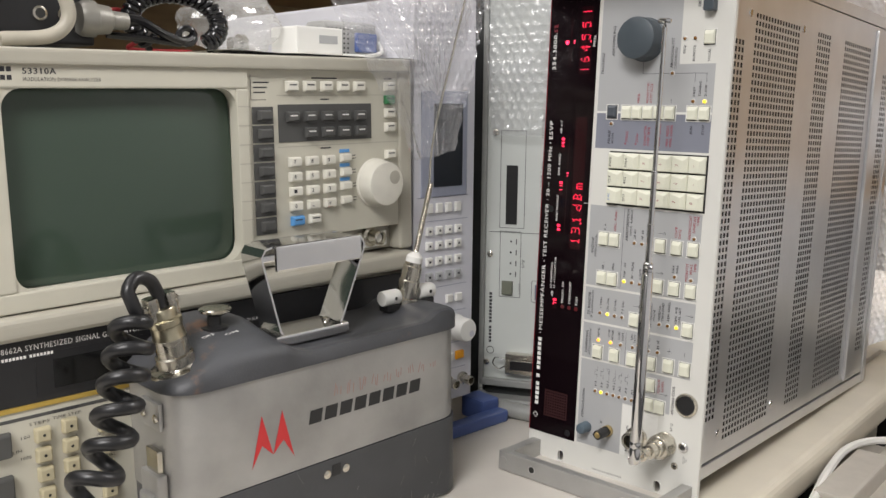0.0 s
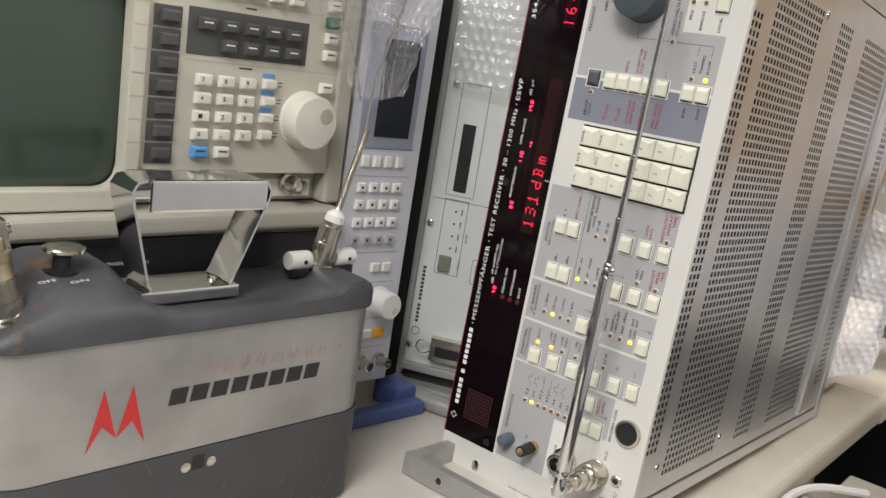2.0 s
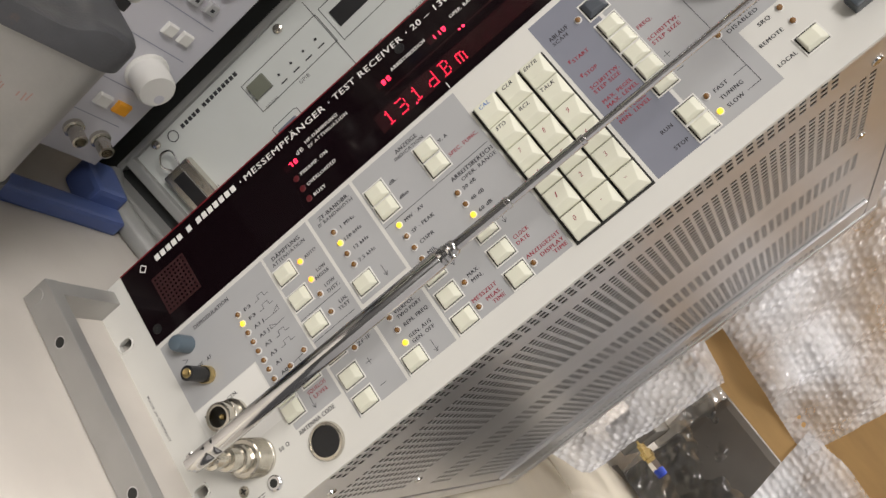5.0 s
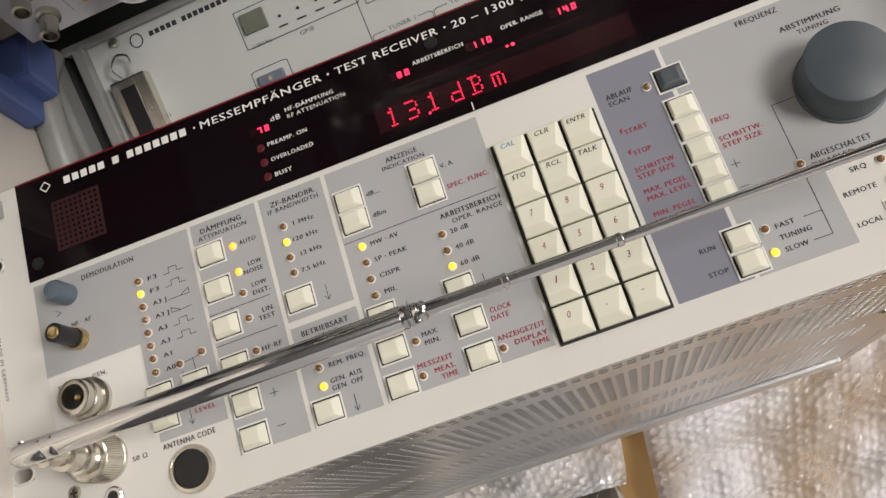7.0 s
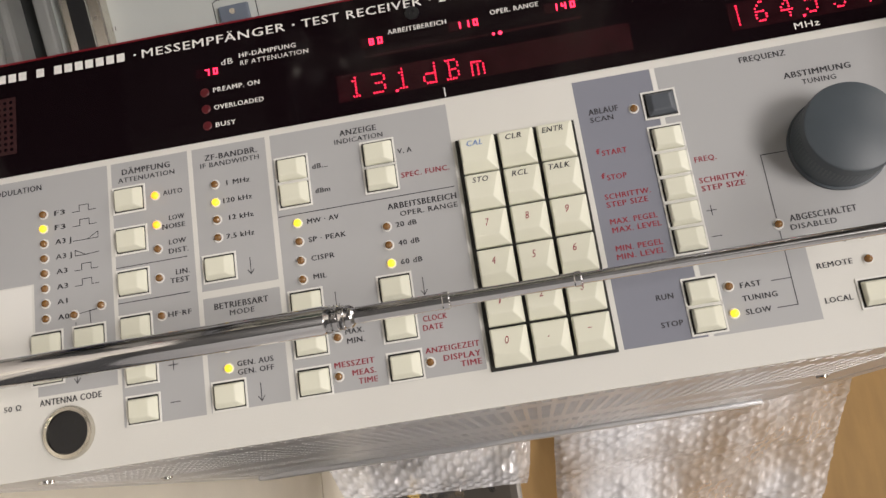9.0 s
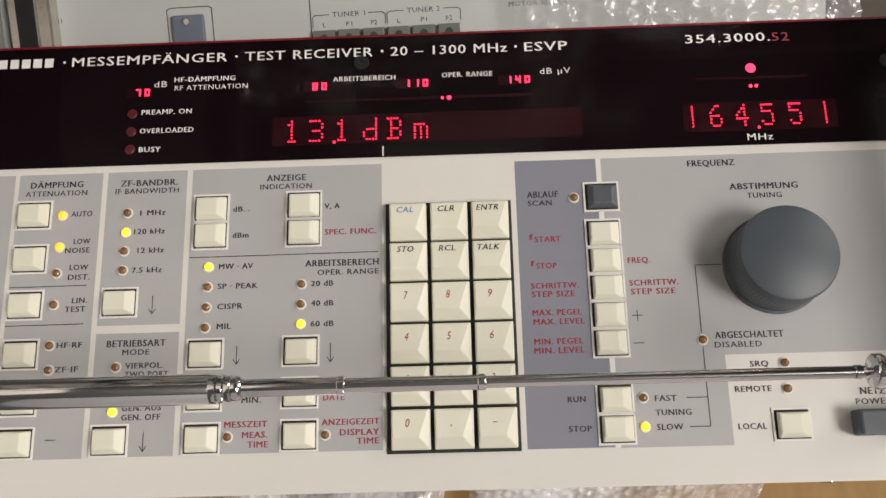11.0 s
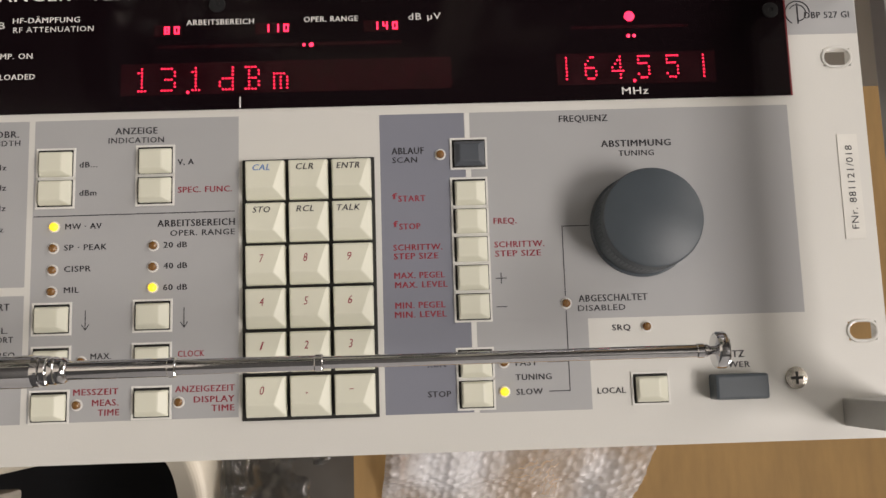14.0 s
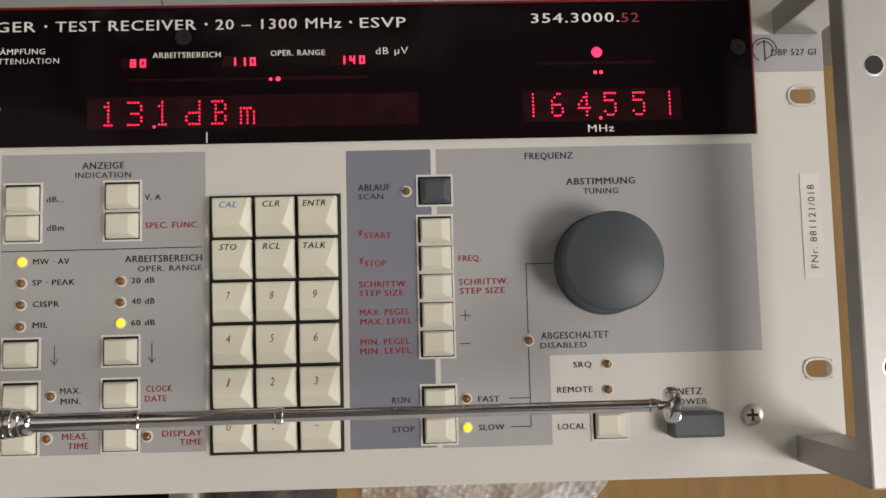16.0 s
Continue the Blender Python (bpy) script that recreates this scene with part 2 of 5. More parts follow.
def cap(bm, x0, x1, y0, y1, z0, z1, inset=(1, 1, 1, 1)):
    """A keycap: four sloping sides up to a smaller top. inset: left, right, bottom, top."""
    lo = [(x0, y0), (x1, y0), (x1, y1), (x0, y1)]
    le, ri, bo, to = inset
    hi = [(x0 + le, y0 + bo), (x1 - ri, y0 + bo), (x1 - ri, y1 - to), (x0 + le, y1 - to)]
    zm = z0 + (z1 - z0) * 0.45
    a, m, b = ([bm.verts.new((x * MM, y * MM, zz * MM)) for x, y in r] for r, zz in ((lo, z0), (lo, zm), (hi, z1)))
    for p, q in ((a, m), (m, b)):
        for i in range(4):
            bm.faces.new((p[i], p[(i + 1) % 4], q[(i + 1) % 4], q[i]))
    bm.faces.new(b)
    bm.faces.new(a[::-1])
    return bm


def soften(bm, r=0.35):
    bmesh.ops.bevel(bm, geom=list(bm.edges), offset=r * MM, segments=1, profile=0.6, affect="EDGES")
    return bm


# ---- the test receiver, standing on its side ----
TURN = Matrix(((0, -1, 0, 0), (0, 0, -1, 0), (1, 0, 0, 0), (0, 0, 0, 1)))
rx = empty("test_receiver", BASE @ TURN, "light grey rack test receiver standing on its side on the desk", "test receiver")
bm = bx(17.4, 465.2, -177, 0, -4, 0)
SLOTS = (37.7, 139.3)
for e0, e1, s0, s1 in ((0, 17.4, 3.7, 13.9), (465.2, 482.6, 468.7, 478.9)):
    cuts = [0] + [w for v in SLOTS for w in (v - 3.4, v + 3.4)] + [177]
    for k in range(0, 6, 2):
        box(bm, e0, e1, -cuts[k + 1], -cuts[k], -4, 0)
    for v in SLOTS:
        box(bm, e0, s0, -v - 3.4, -v + 3.4, -4, 0)
        box(bm, s1, e1, -v - 3.4, -v + 3.4, -4, 0)
bmesh.ops.remove_doubles(bm, verts=bm.verts, dist=1e-6)
front = part("front_panel", bm, PANEL, rx, "light grey painted metal panel with printed fields")
for u in (8.8, 473.8):
    for v in SLOTS:
        pts = [(u + 1.7 * s + 3.6 * math.cos(a), -v + 3.6 * math.sin(a), 0.1) for s, a0 in ((1, -90), (-1, 90)) for a in [radians(a0 + 18 * k) for k in range(11)]]
        part("slot_rim", pipe(pts + pts[:1], 0.6, 6), PANEL, front)

# solid block; its near-black colour is the shade seen through the slots
body = part("case", bx(25.5, 457, -172.5, -1.5, -455, -4), GAP, rx, "near-black block for the shade inside the case")
part("side_rail", bx(24, 35.4, -177, -166, -460, -4, bevel=0.8), ALU, rx, "bare aluminium frame rail")
part("side_rail", bx(446, 458.6, -177, -166, -460, -4, bevel=0.8), ALU, rx, "bare aluminium frame rail")
part("side_rail", bx(24, 37, -11, 0, -460, -4, bevel=0.8), ALU, rx)
part("side_rail", bx(446, 458.6, -11, 0, -460, -4, bevel=0.8), ALU, rx)
part("top_cover", bx(37.5, 445.5, -3, -0.5, -458, -5, bevel=0.4), ALU, rx)
part("end_cover", bx(456, 458.2, -165, -12, -458, -5, bevel=0.3), ALU, rx)
part("end_cover", bx(24.4, 26.6, -165, -12, -458, -5, bevel=0.3), ALU, rx)
part("rear_frame", bx(23, 459.6, -178, 1, -466, -452, bevel=2), ALU, rx)


def slotted_cover():
    """The perforated cover: rows of short slots in five bands, cut through, with their edges."""
    V, F = [], []

    def quad(*c):
        i = len(V)
        V.extend([(x * MM, y * MM, z * MM) for x, y, z in c])
        F.append((i, i + 1, i + 2, i + 3))

    y, thick, pitch, step = -176.6, 0.35, 6.45, 6.085
    # first slot's depth, slots in a row, first and last row
    bands = ((5.2, 3, 4, 56), (43.2, 16, 0, 60), (192.4, 6, 0, 60), (273.6, 14, 0, 60), (404.5, 6, 4, 57))
    top, bottom = 445.0, 38.0
    at = top
    for r in range(61):
        b, a = 420.0 - step * r, 416.0 - step * r
        quad((b, y, -4.5), (at, y, -4.5), (at, y, -456), (b, y, -456))
        d = 4.5
        for d0, n, first, last in bands:
            if not first <= r <= last:
                continue
            for k in range(n):
                c0 = d0 + pitch * k
                c1 = c0 + 4.1
                quad((a, y, -d), (b, y, -d), (b, y, -c0), (a, y, -c0))
                for p, q in (((a, c0), (b, c0)), ((b, c0), (b, c1)), ((b, c1), (a, c1)), ((a, c1), (a, c0))):
                    quad((p[0], y, -p[1]), (q[0], y, -q[1]), (q[0], y + thick, -q[1]), (p[0], y + thick, -p[1]))
                d = c1
        quad((a, y, -d), (b, y, -d), (b, y, -456), (a, y, -456))
        at = a
    quad((bottom, y, -4.5), (at, y, -4.5), (at, y, -456), (bottom, y, -456))
    me = bpy.data.meshes.new("perforated_cover")
    me.from_pydata(V, [], F)
    return me


hang("perforated_cover", slotted_cover(), ALU, rx, "brushed aluminium cover with rows of short slots")
part("cover_rib", bx(41, 441, -180.5, -176.4, -402, -375, bevel=1.6), ALU, rx, "raised aluminium rib")
for u in (60.5, 418.5):
    for d in (31, 153):
        bm = lathe([(3.4, 0), (3.2, 1.0), (1.6, 1.5)], u, -176.5, -d, "y", 16)
        bmesh.ops.rotate(bm, verts=bm.verts, cent=(u * MM, -176.5 * MM, -d * MM), matrix=Matrix.Rotation(math.pi, 3, "X"))
        part("cover_screw", bm, CHROME, rx, smooth=True)

# the two handles that guard the panel
for side, (a0, a1, l0, l1) in enumerate(((1, 19, 1.4, 18.5), (463.6, 481.6, 464.1, 481.2))):
    h = part("handle", bx(a0, a1, -172.6, -4.4, 45, 54, bevel=0.8), CAST, rx, "flat satin aluminium guard bar with round holes")
    for b0, b1 in ((-14.2, -4.6), (-172.4, -162.8)):
        part("handle_leg", bx(l0, l1, b0, b1, 0.1, 45.2, bevel=0.5), CAST, h)
    for v in (42, 136):
        m0 = (a0 + a1) / 2
        part("bar_hole", lathe([(3.0, 54.03), (3.0, 54.08)], m0, -v, 0, seg=20), GAP, h)
        part("hole_rim", lathe([(3.6, 54.0), (3.5, 54.04), (3.0, 54.05)], m0, -v, 0, seg=20), ALU, h)
    for v in (10, 167):
        part("handle_screw", lathe([(4.2, 54.0), (4.0, 54.5)], (a0 + a1) / 2, -v, 0, seg=20), CAST, h)

# printed fields


def field(u0, u1, v0, v1, material=GREY, z=0.04, name="printed_field"):
    return part(name, flat_box(bmesh.new(), u0, u1, -v1, -v0, z), material, front)


field(27.6, 108.7, 54.6, 100, GREY)
field(75.5, 108.7, 100, 129, GREY)
field(28, 74.5, 100.6, 136, WHITEPRINT, 0.05)
field(76, 108.7, 129, 146, GREY)
field(110.4, 143.2, 54.6, 163.0)
field(145.2, 176.3, 54.6, 115.0)
field(145.2, 176.3, 118.0, 162.8)
field(178.4, 251.8, 54.6, 162.6)
field(303, 334, 55.4, 163.6, BLUEGREY)
field(336, 453.6, 55.4, 132.0)
field(336, 375.6, 131.9, 163.9)
field(334.2, 335.8, 55.4, 163.6, WHITEPRINT, 0.05, "printed_line")

# display strip behind a dark red window
strip = part("display_window", bx(26.6, 455.6, -51.9, -0.2, 0.05, 0.5), WINDOW, rx, "glossy black-red display window")
bm = bmesh.new()
box(bm, 26.5, 455.7, -0.6, 0.3, 0.1, 0.56)
box(bm, 455.4, 456.0, -51.9, 0.3, 0.1, 0.56)
part("window_edge", bm, REDEDGE, strip, "bright red acrylic edge")
ZW = 0.58
part("speaker_grille", bx(44, 70, -42, -16, ZW - 0.06, ZW), GRILLE, strip, "dim red square speaker grille")
for i in range(9):
    for j in range(9):
        part("grille_hole", lathe([(0.8, ZW), (0.8, ZW + 0.03)], 46.2 + 2.7 * i, -18.2 - 2.7 * j, 0, seg=8), WINDOW, strip)
for u, v in ((32.5, 44), (450.2, 18.9), (244, 11.8)):
    part("window_screw", lathe([(3.1, ZW), (2.9, ZW + 0.6), (1.0, ZW + 0.6), (0.8, ZW + 0.2)], u, -v, 0, seg=18), BLACK, strip)


def wt(s, u0, u1, v, h, bold=0.0):
    letters(s, u0, u1, -v, h, WHITEINK, strip, z=ZW, bold=0.7 * bold)


blocks((5, 1, 7), 52.9, 120.6, -7.0, 3.9, WHITEINK, strip, z=ZW)
part("name_mark", lathe([(3.1, ZW), (3.1, ZW + 0.02)], 42.7, -6.6, 0, seg=4), WHITEINK, strip)
part("name_mark", lathe([(2.3, ZW + 0.03), (2.3, ZW + 0.05)], 42.7, -6.6, 0, seg=4), WINDOW, strip)
wt("MESSEMPF\u00c4NGER", 127.1, 190.0, 7.0, 3.9, 0.012)
wt("TEST RECEIVER", 197.3, 248.6, 7.1, 3.9, 0.012)
wt("20 \u2013 1300 MHz", 255.8, 302.1, 7.2, 3.9, 0.012)
wt("ESVP", 309.1, 326.0, 7.3, 3.9, 0.012)
for u in (123.9, 193.7, 252.3, 305.6):
    part("printed_dot", lathe([(0.55, ZW), (0.55, ZW + 0.02)], u, -7.0, 0, seg=10), WHITEINK, strip)
wt("354.3000.", 372.9, 406.0, 6.6, 3.7, 0.01)
letters("52", 406.8, 413.5, -6.8, 3.7, RED, strip, z=ZW)
wt("HF-D\u00c4MPFUNG", 169.2, 193.6, 16.3, 2.1, 0.022)
wt("RF ATTENUATION", 169.4, 198.7, 19.9, 2.1, 0.006)
wt("dB", 161.1, 166.3, 18.0, 2.6)
wt("ARBEITSBEREICH", 232.8, 257.5, 18.5, 2.1, 0.022)
wt("OPER. RANGE", 276.0, 295.9, 18.3, 2.1, 0.022)
wt("dB \u00b5V", 314.7, 326.7, 18.1, 2.6)
wt("PREAMP. ON", 156.8, 176.7, 29.9, 2.1, 0.022)
wt("OVERLOADED", 156.6, 177.8, 37.8, 2.1, 0.022)
wt("BUSY", 156.7, 165.2, 45.6, 2.1, 0.022)
wt("MHz", 392.7, 402.4, 48.7, 2.7, 0.01)
for v in (30.4, 37.9, 45.4):
    part("dark_led", lathe([(2.0, ZW), (2.0, ZW + 0.05), (1.5, ZW + 0.3)], 153.1, -v, 0, seg=16), REDRING, strip)
for u0, u1, v0, v1 in ((369, 428, 34, 46), (209, 330, 34, 46), (150, 160.5, 19.2, 23.6), (221, 231, 19.2, 23.6), (258, 271, 19.2, 23.6), (298, 311.5, 19.2, 23.6),
                       (222, 312, 27.2, 28.4), (375, 419, 23.4, 24.6)):
    part("display_backing", flat_box(bmesh.new(), u0, u1, -v1, -v0, ZW - 0.03), mat("display_backing", (0.018, 0.002, 0.004), 0.2, spread=0.3, scale=120), strip)

DOTS = {"1": "00100 01100 00100 00100 00100 00100 01110", "3": "11110 00001 00001 01110 00001 00001 11110", "d": "00001 00001 00001 01111 10001 10001 01111",
        "B": "11110 01001 01001 01110 01001 01001 11110", "m": "00000 00000 11110 10101 10101 10101 10101", "6": "00110 01000 10000 11110 10001 10001 01110",
        "4": "00010 00110 01010 10010 11111 00010 00010", "5": "11111 10000 11110 00001 00001 10001 01110", "|": "00100 00100 00100 00100 00100 00100 00100"}
SEGS = {"7": "abc", "0": "abcdef", "8": "abcdefg", "1": "bc", "4": "fgbc"}


def dot_char(ch, u, v, pitch, narrow=0.86):
    bm = bmesh.new()
    for r, row in enumerate(DOTS[ch].split()):
        for c, on in enumerate(row):
            if on == "1":
                lathe([(0.38, ZW + 0.02), (0.38, ZW + 0.1)], u + (c - 2) * pitch * narrow, -v - r * pitch, 0, seg=8, bm=bm)
    part("dot_character", bm, REDDOT, strip, "lit red dot-matrix character")


for k, ch in enumerate("1 31 dBm".replace(" ", "")):
    dot_char(ch, (216.7, 226.3, 236.3, 247.4, 256.9, 267.3)[k], 36.1, 1.38)
part("decimal_point", lathe([(0.6, ZW + 0.02), (0.6, ZW + 0.1)], 233.4, -45.2, 0, seg=8), REDDOT, strip)
for k, ch in enumerate("|6455|"):
    dot_char(ch, (372.6, 381.6, 391.6, 401.3, 412.0, 423.6)[k], 35.6, 1.36, 0.72)
part("decimal_point", lathe([(0.6, ZW + 0.02), (0.6, ZW + 0.1)], 397.6, -44.9, 0, seg=8), REDDOT, strip)


def seg_digit(ch, u, v, w=2.0, h=3.0):
    bm = bmesh.new()
    k = 0.62
    where = {"a": (0, w, 0, k), "d": (0, w, h - k, h), "g": (0, w, h / 2 - k / 2, h / 2 + k / 2), "f": (0, k, 0, h / 2), "e": (0, k, h / 2, h), "b": (w - k, w, 0, h / 2), "c": (w - k, w, h / 2, h)}
    for s in SEGS[ch]:
        a, b, c, d = where[s]
        box(bm, u + a, u + b, -v - d, -v - c, ZW + 0.02, ZW + 0.1)
    part("segment_digit", bm, PINKSEG, strip, "lit red digit")


for s, u in (("70", 153.9), ("80", 224.6), ("110", 261.2), ("140", 301.4)):
    for k, ch in enumerate(s):
        seg_digit(ch, u + 3.6 * k, 19.9)
for u, v, r in ((397.0, 20.0, 2.0), (396.2, 27.6, 0.7), (398.4, 27.6, 0.7), (275.9, 28.1, 0.6), (278.6, 28.1, 0.9)):
    part("red_led", lathe([(r, ZW + 0.02), (r * 0.9, ZW + 0.3), (r * 0.3, ZW + 0.5)], u, -v, 0, seg=14), PINKSEG, strip, "lit round red indicator")
part("index_mark", flat_box(bmesh.new(), 252.2, 252.7, -51.5, -47.5, ZW), WHITEINK, strip)

# printed words


def kt(s, u0, u1, v, h=2.2, bold=0.022):
    letters(s, u0, u1, -v, h, INK, front, bold=bold)


def rt(s, u0, u1, v, h=2.2, bold=0.020):
    letters(s, u0, u1, -v, h, RED, front, bold=bold)


for s, u0, u1, v in (("D\u00c4MPFUNG", 115.1, 135.6, 58.9), ("ANZEIGE", 207.4, 222.4, 59.0), ("ZF-BANDBR.", 150.5, 172.6, 59.2), ("FREQUENZ", 368.9, 386.7, 58.6),
                     ("ABSTIMMUNG", 383.9, 409.4, 68.4), ("ABLAUF", 307.3, 318.9, 69.1), ("ABGESCHALTET", 372.7, 397.3, 124.8), ("BETRIEBSART", 149.6, 171.4, 121.8),
                     ("ARBEITSBEREICH", 222.9, 250.4, 93.4), ("DEMODULATION", 52.9, 80.0, 59.0), ("ANTENNA CODE", 76.6, 101.8, 148.5), ("NETZ", 421.8, 430.5, 146.1)):
    kt(s, u0, u1, v, 2.5)
for s, u0, u1, v in (("ATTENUATION", 113.3, 137.4, 62.4), ("INDICATION", 204.9, 224.8, 62.5), ("IF BANDWIDTH", 148.5, 173.2, 62.5), ("TUNING", 390.1, 403.0, 72.1),
                     ("SCAN", 307.4, 316.4, 72.5), ("DISABLED", 372.3, 389.2, 128.3), ("MODE", 155.6, 165.5, 125.1), ("OPER. RANGE", 227.5, 250.4, 97.0), ("POWER", 419.8, 432.3, 149.8)):
    kt(s, u0, u1, v, 2.1, 0.013)
for s, u0, u1, v in (("AUTO", 132.0, 140.1, 71.0), ("LOW", 133.8, 140.1, 82.0), ("NOISE", 130.8, 140.2, 85.5), ("LOW", 133.1, 140.1, 92.2), ("DIST.", 132.8, 141.0, 96.0),
                     ("LIN.", 135.1, 140.7, 105.0), ("TEST", 132.6, 140.3, 108.3), ("HF\u00b7RF", 130.8, 140.2, 121.8), ("ZF\u00b7IF", 130.8, 139.4, 130.8),
                     ("1 MHz", 158.8, 168.5, 71.4), ("120 kHz", 156.9, 168.7, 78.8), ("12 kHz", 158.7, 168.7, 86.3), ("7.5 kHz", 157.0, 168.3, 94.0),
                     ("VIERPOL.", 157.0, 171.0, 130.1), ("TWO PORT", 157.0, 173.0, 133.3), ("REM. FREQ.", 157.9, 174.6, 138.7), ("GEN. AUS", 156.8, 171.1, 145.5), ("GEN. OFF", 156.8, 171.0, 148.8),
                     ("dB...", 194.7, 201.0, 71.1), ("dBm", 194.9, 200.9, 81.5), ("V, A", 229.9, 235.6, 71.0), ("MW \u00b7 AV", 190.2, 203.0, 93.6), ("SP \u00b7 PEAK", 190.0, 205.0, 101.2),
                     ("CISPR", 190.2, 199.5, 108.9), ("MIL", 190.3, 195.5, 116.4), ("20 dB", 225.2, 233.4, 101.2), ("40 dB", 225.3, 233.5, 108.7), ("60 dB", 225.2, 233.6, 116.4),
                     ("MAX.", 200.2, 207.4, 140.0), ("MIN.", 200.5, 207.4, 143.7), ("RUN", 318.2, 324.5, 146.5), ("STOP", 318.0, 326.0, 156.9), ("FAST", 349.2, 356.8, 146.9),
                     ("TUNING", 349.0, 361.6, 151.9), ("SLOW", 349.1, 358.3, 157.0), ("SRQ", 384.1, 390.6, 135.5), ("REMOTE", 377.9, 390.7, 144.4), ("LOCAL", 377.7, 387.6, 157.5),
                     ("GEN.", 49.8, 57.0, 106.5), ("EMF", 32.5, 39.4, 106.7), ("96 dB\u00b5V", 31.5, 41.5, 110.2), ("50 \u03a9", 61.8, 68.8, 148.9), ("NF \u00b7 AF", 44, 54, 79.5),
                     ("F3", 85.3, 89.7, 71.4), ("F3", 85.3, 89.7, 77.6), ("A3 J", 85.3, 92.0, 83.8), ("A3 J", 85.3, 92.0, 90.2), ("A3", 85.3, 89.9, 96.4), ("A3", 85.3, 89.9, 102.8),
                     ("A1", 85.3, 89.4, 109.0), ("A0", 85.3, 89.9, 115.4)):
    kt(s, u0, u1, v, 2.1, 0.02)
for s, u0, u1, v in (("SPEC. FUNC.", 230.1, 249.4, 81.3), ("CLOCK", 230.6, 239.8, 140.0), ("DATE", 230.2, 237.8, 143.5), ("MESSZEIT", 194.5, 210.0, 152.3), ("MEAS.", 201.1, 210.1, 156.1),
                     ("TIME", 203.1, 210.4, 159.5), ("ANZEIGEZEIT", 229.8, 250.4, 152.3), ("DISPLAY", 236.3, 250.3, 156.0), ("TIME", 242.4, 250.3, 159.1), ("START", 309.3, 319.0, 86.8),
                     ("STOP", 309.4, 316.9, 97.0), ("f", 307.2, 308.8, 85.8), ("f", 307.3, 308.9, 96.0), ("SCHRITTW.", 307.1, 324.6, 104.6), ("STEP SIZE", 307.2, 323.0, 107.8),
                     ("MAX. PEGEL", 307.2, 325.1, 114.7), ("MAX. LEVEL", 307.4, 326.0, 118.1), ("MIN. PEGEL", 307.3, 325.0, 125.4), ("MIN. LEVEL", 307.1, 325.4, 128.7),
                     ("FREQ.", 343.4, 351.6, 95.9), ("SCHRITTW.", 343.4, 361.3, 104.5), ("STEP SIZE", 343.6, 359.9, 107.8), ("SQUELCH", 92.5, 104.6, 134.2), ("LEVEL", 94.7, 104.4, 137.9)):
    rt(s, u0, u1, v)
letters("MADE IN GERMANY", 73.2 - 25.5, 104.2 - 25.5, -88.5, 1.8, INK, front, turn=-90).location = ((6.2 - 63.2) * MM, 0, 0)
lab = part("serial_label", bx(471, 478.4, -106.2, -67.2, 0.05, 0.3), LABEL, front, "cream paper serial label")
letters("FNr. 881121/018", 474.8 - 15.5, 474.8 + 15.5, -87, 2.6, INK, front, z=0.4, turn=90)
field(455.9, 482.4, 14, 28.5, GREY)
kt("DBP 527 GI", 463.2, 480.0, 21.0, 2.5)
for r in (3.2, 4.6):
    part("test_mark", pipe([(460.6 + r * math.cos(a), -20 + r * math.sin(a), 0.1) for a in [radians(15 * k - (0 if r > 4 else 90)) for k in range(17)]], 0.22, 5), INK, front)
stroke([(460.6, -16.5), (460.6, -24)], 0.6, 0.14, INK, front)
# ruled lines and signs
for a, b in (((178.9, 89.8), (250.2, 89.6)), ((110.6, 99.4), (140, 99.3)), ((110.6, 114.1), (140, 114.0)), ((368.0, 98.5), (377.5, 98.5)), ((368.0, 98.5), (368.0, 123.6)),
             ((368.0, 129), (368.0, 157.1)), ((360.7, 146.9), (368, 146.9)), ((360.7, 157.1), (368, 157.1)), ((343.5, 116.7), (347.1, 116.7)), ((345.3, 114.9), (345.3, 118.5)),
             ((343.4, 126.9), (346.9, 126.9)), ((129.5, 141.8), (133.2, 141.8)), ((131.4, 140.0), (131.4, 143.6)), ((129.5, 156.2), (133.2, 156.2)),
             ((93.5, 115.4), (103.0, 114.2)), ((98.6, 114.8), (98.8, 120.5))):
    stroke([(a[0], -a[1]), (b[0], -b[1])], 0.32, 0.12, INK, front)
for u, v in ((165.6, 107.6), (198.0, 127.3), (232.6, 127.3), (165.2, 157.6), (92.3, 139.5), (92.6, 122.2)):
    stroke([(u, -v + 3.4), (u, -v - 3.4)], 0.3, 0.12, INK, front, "arrow")
    stroke([(u - 1.2, -v - 1.6), (u, -v - 3.4), (u + 1.2, -v - 1.6)], 0.3, 0.12, INK, front, "arrow")
for v, up in ((71.4, 1), (77.6, 1), (83.8, 2), (90.2, 3), (96.4, 1), (102.8, 1)):
    pts = {1: [(93, -1), (96, -1), (96, 1.6), (100, 1.6), (100, -1), (103, -1)], 2: [(93, -1), (99, -1), (103.5, 1.6), (103.5, -1), (99, -1)], 3: [(93.5, 1.4), (93.5, -1), (98, -1), (93.5, 1.4), (98, -1), (103.5, -0.6)]}[up]
    stroke([(x, -v + y) for x, y in pts], 0.28, 0.12, INK, front, "pulse_sign")
for k, w in enumerate((6, 4, 2)):
    stroke([(39.5 - w / 2, -162 - 1.4 * k), (39.5 + w / 2, -162 - 1.4 * k)], 0.35, 0.12, INK, front, "earth_sign")

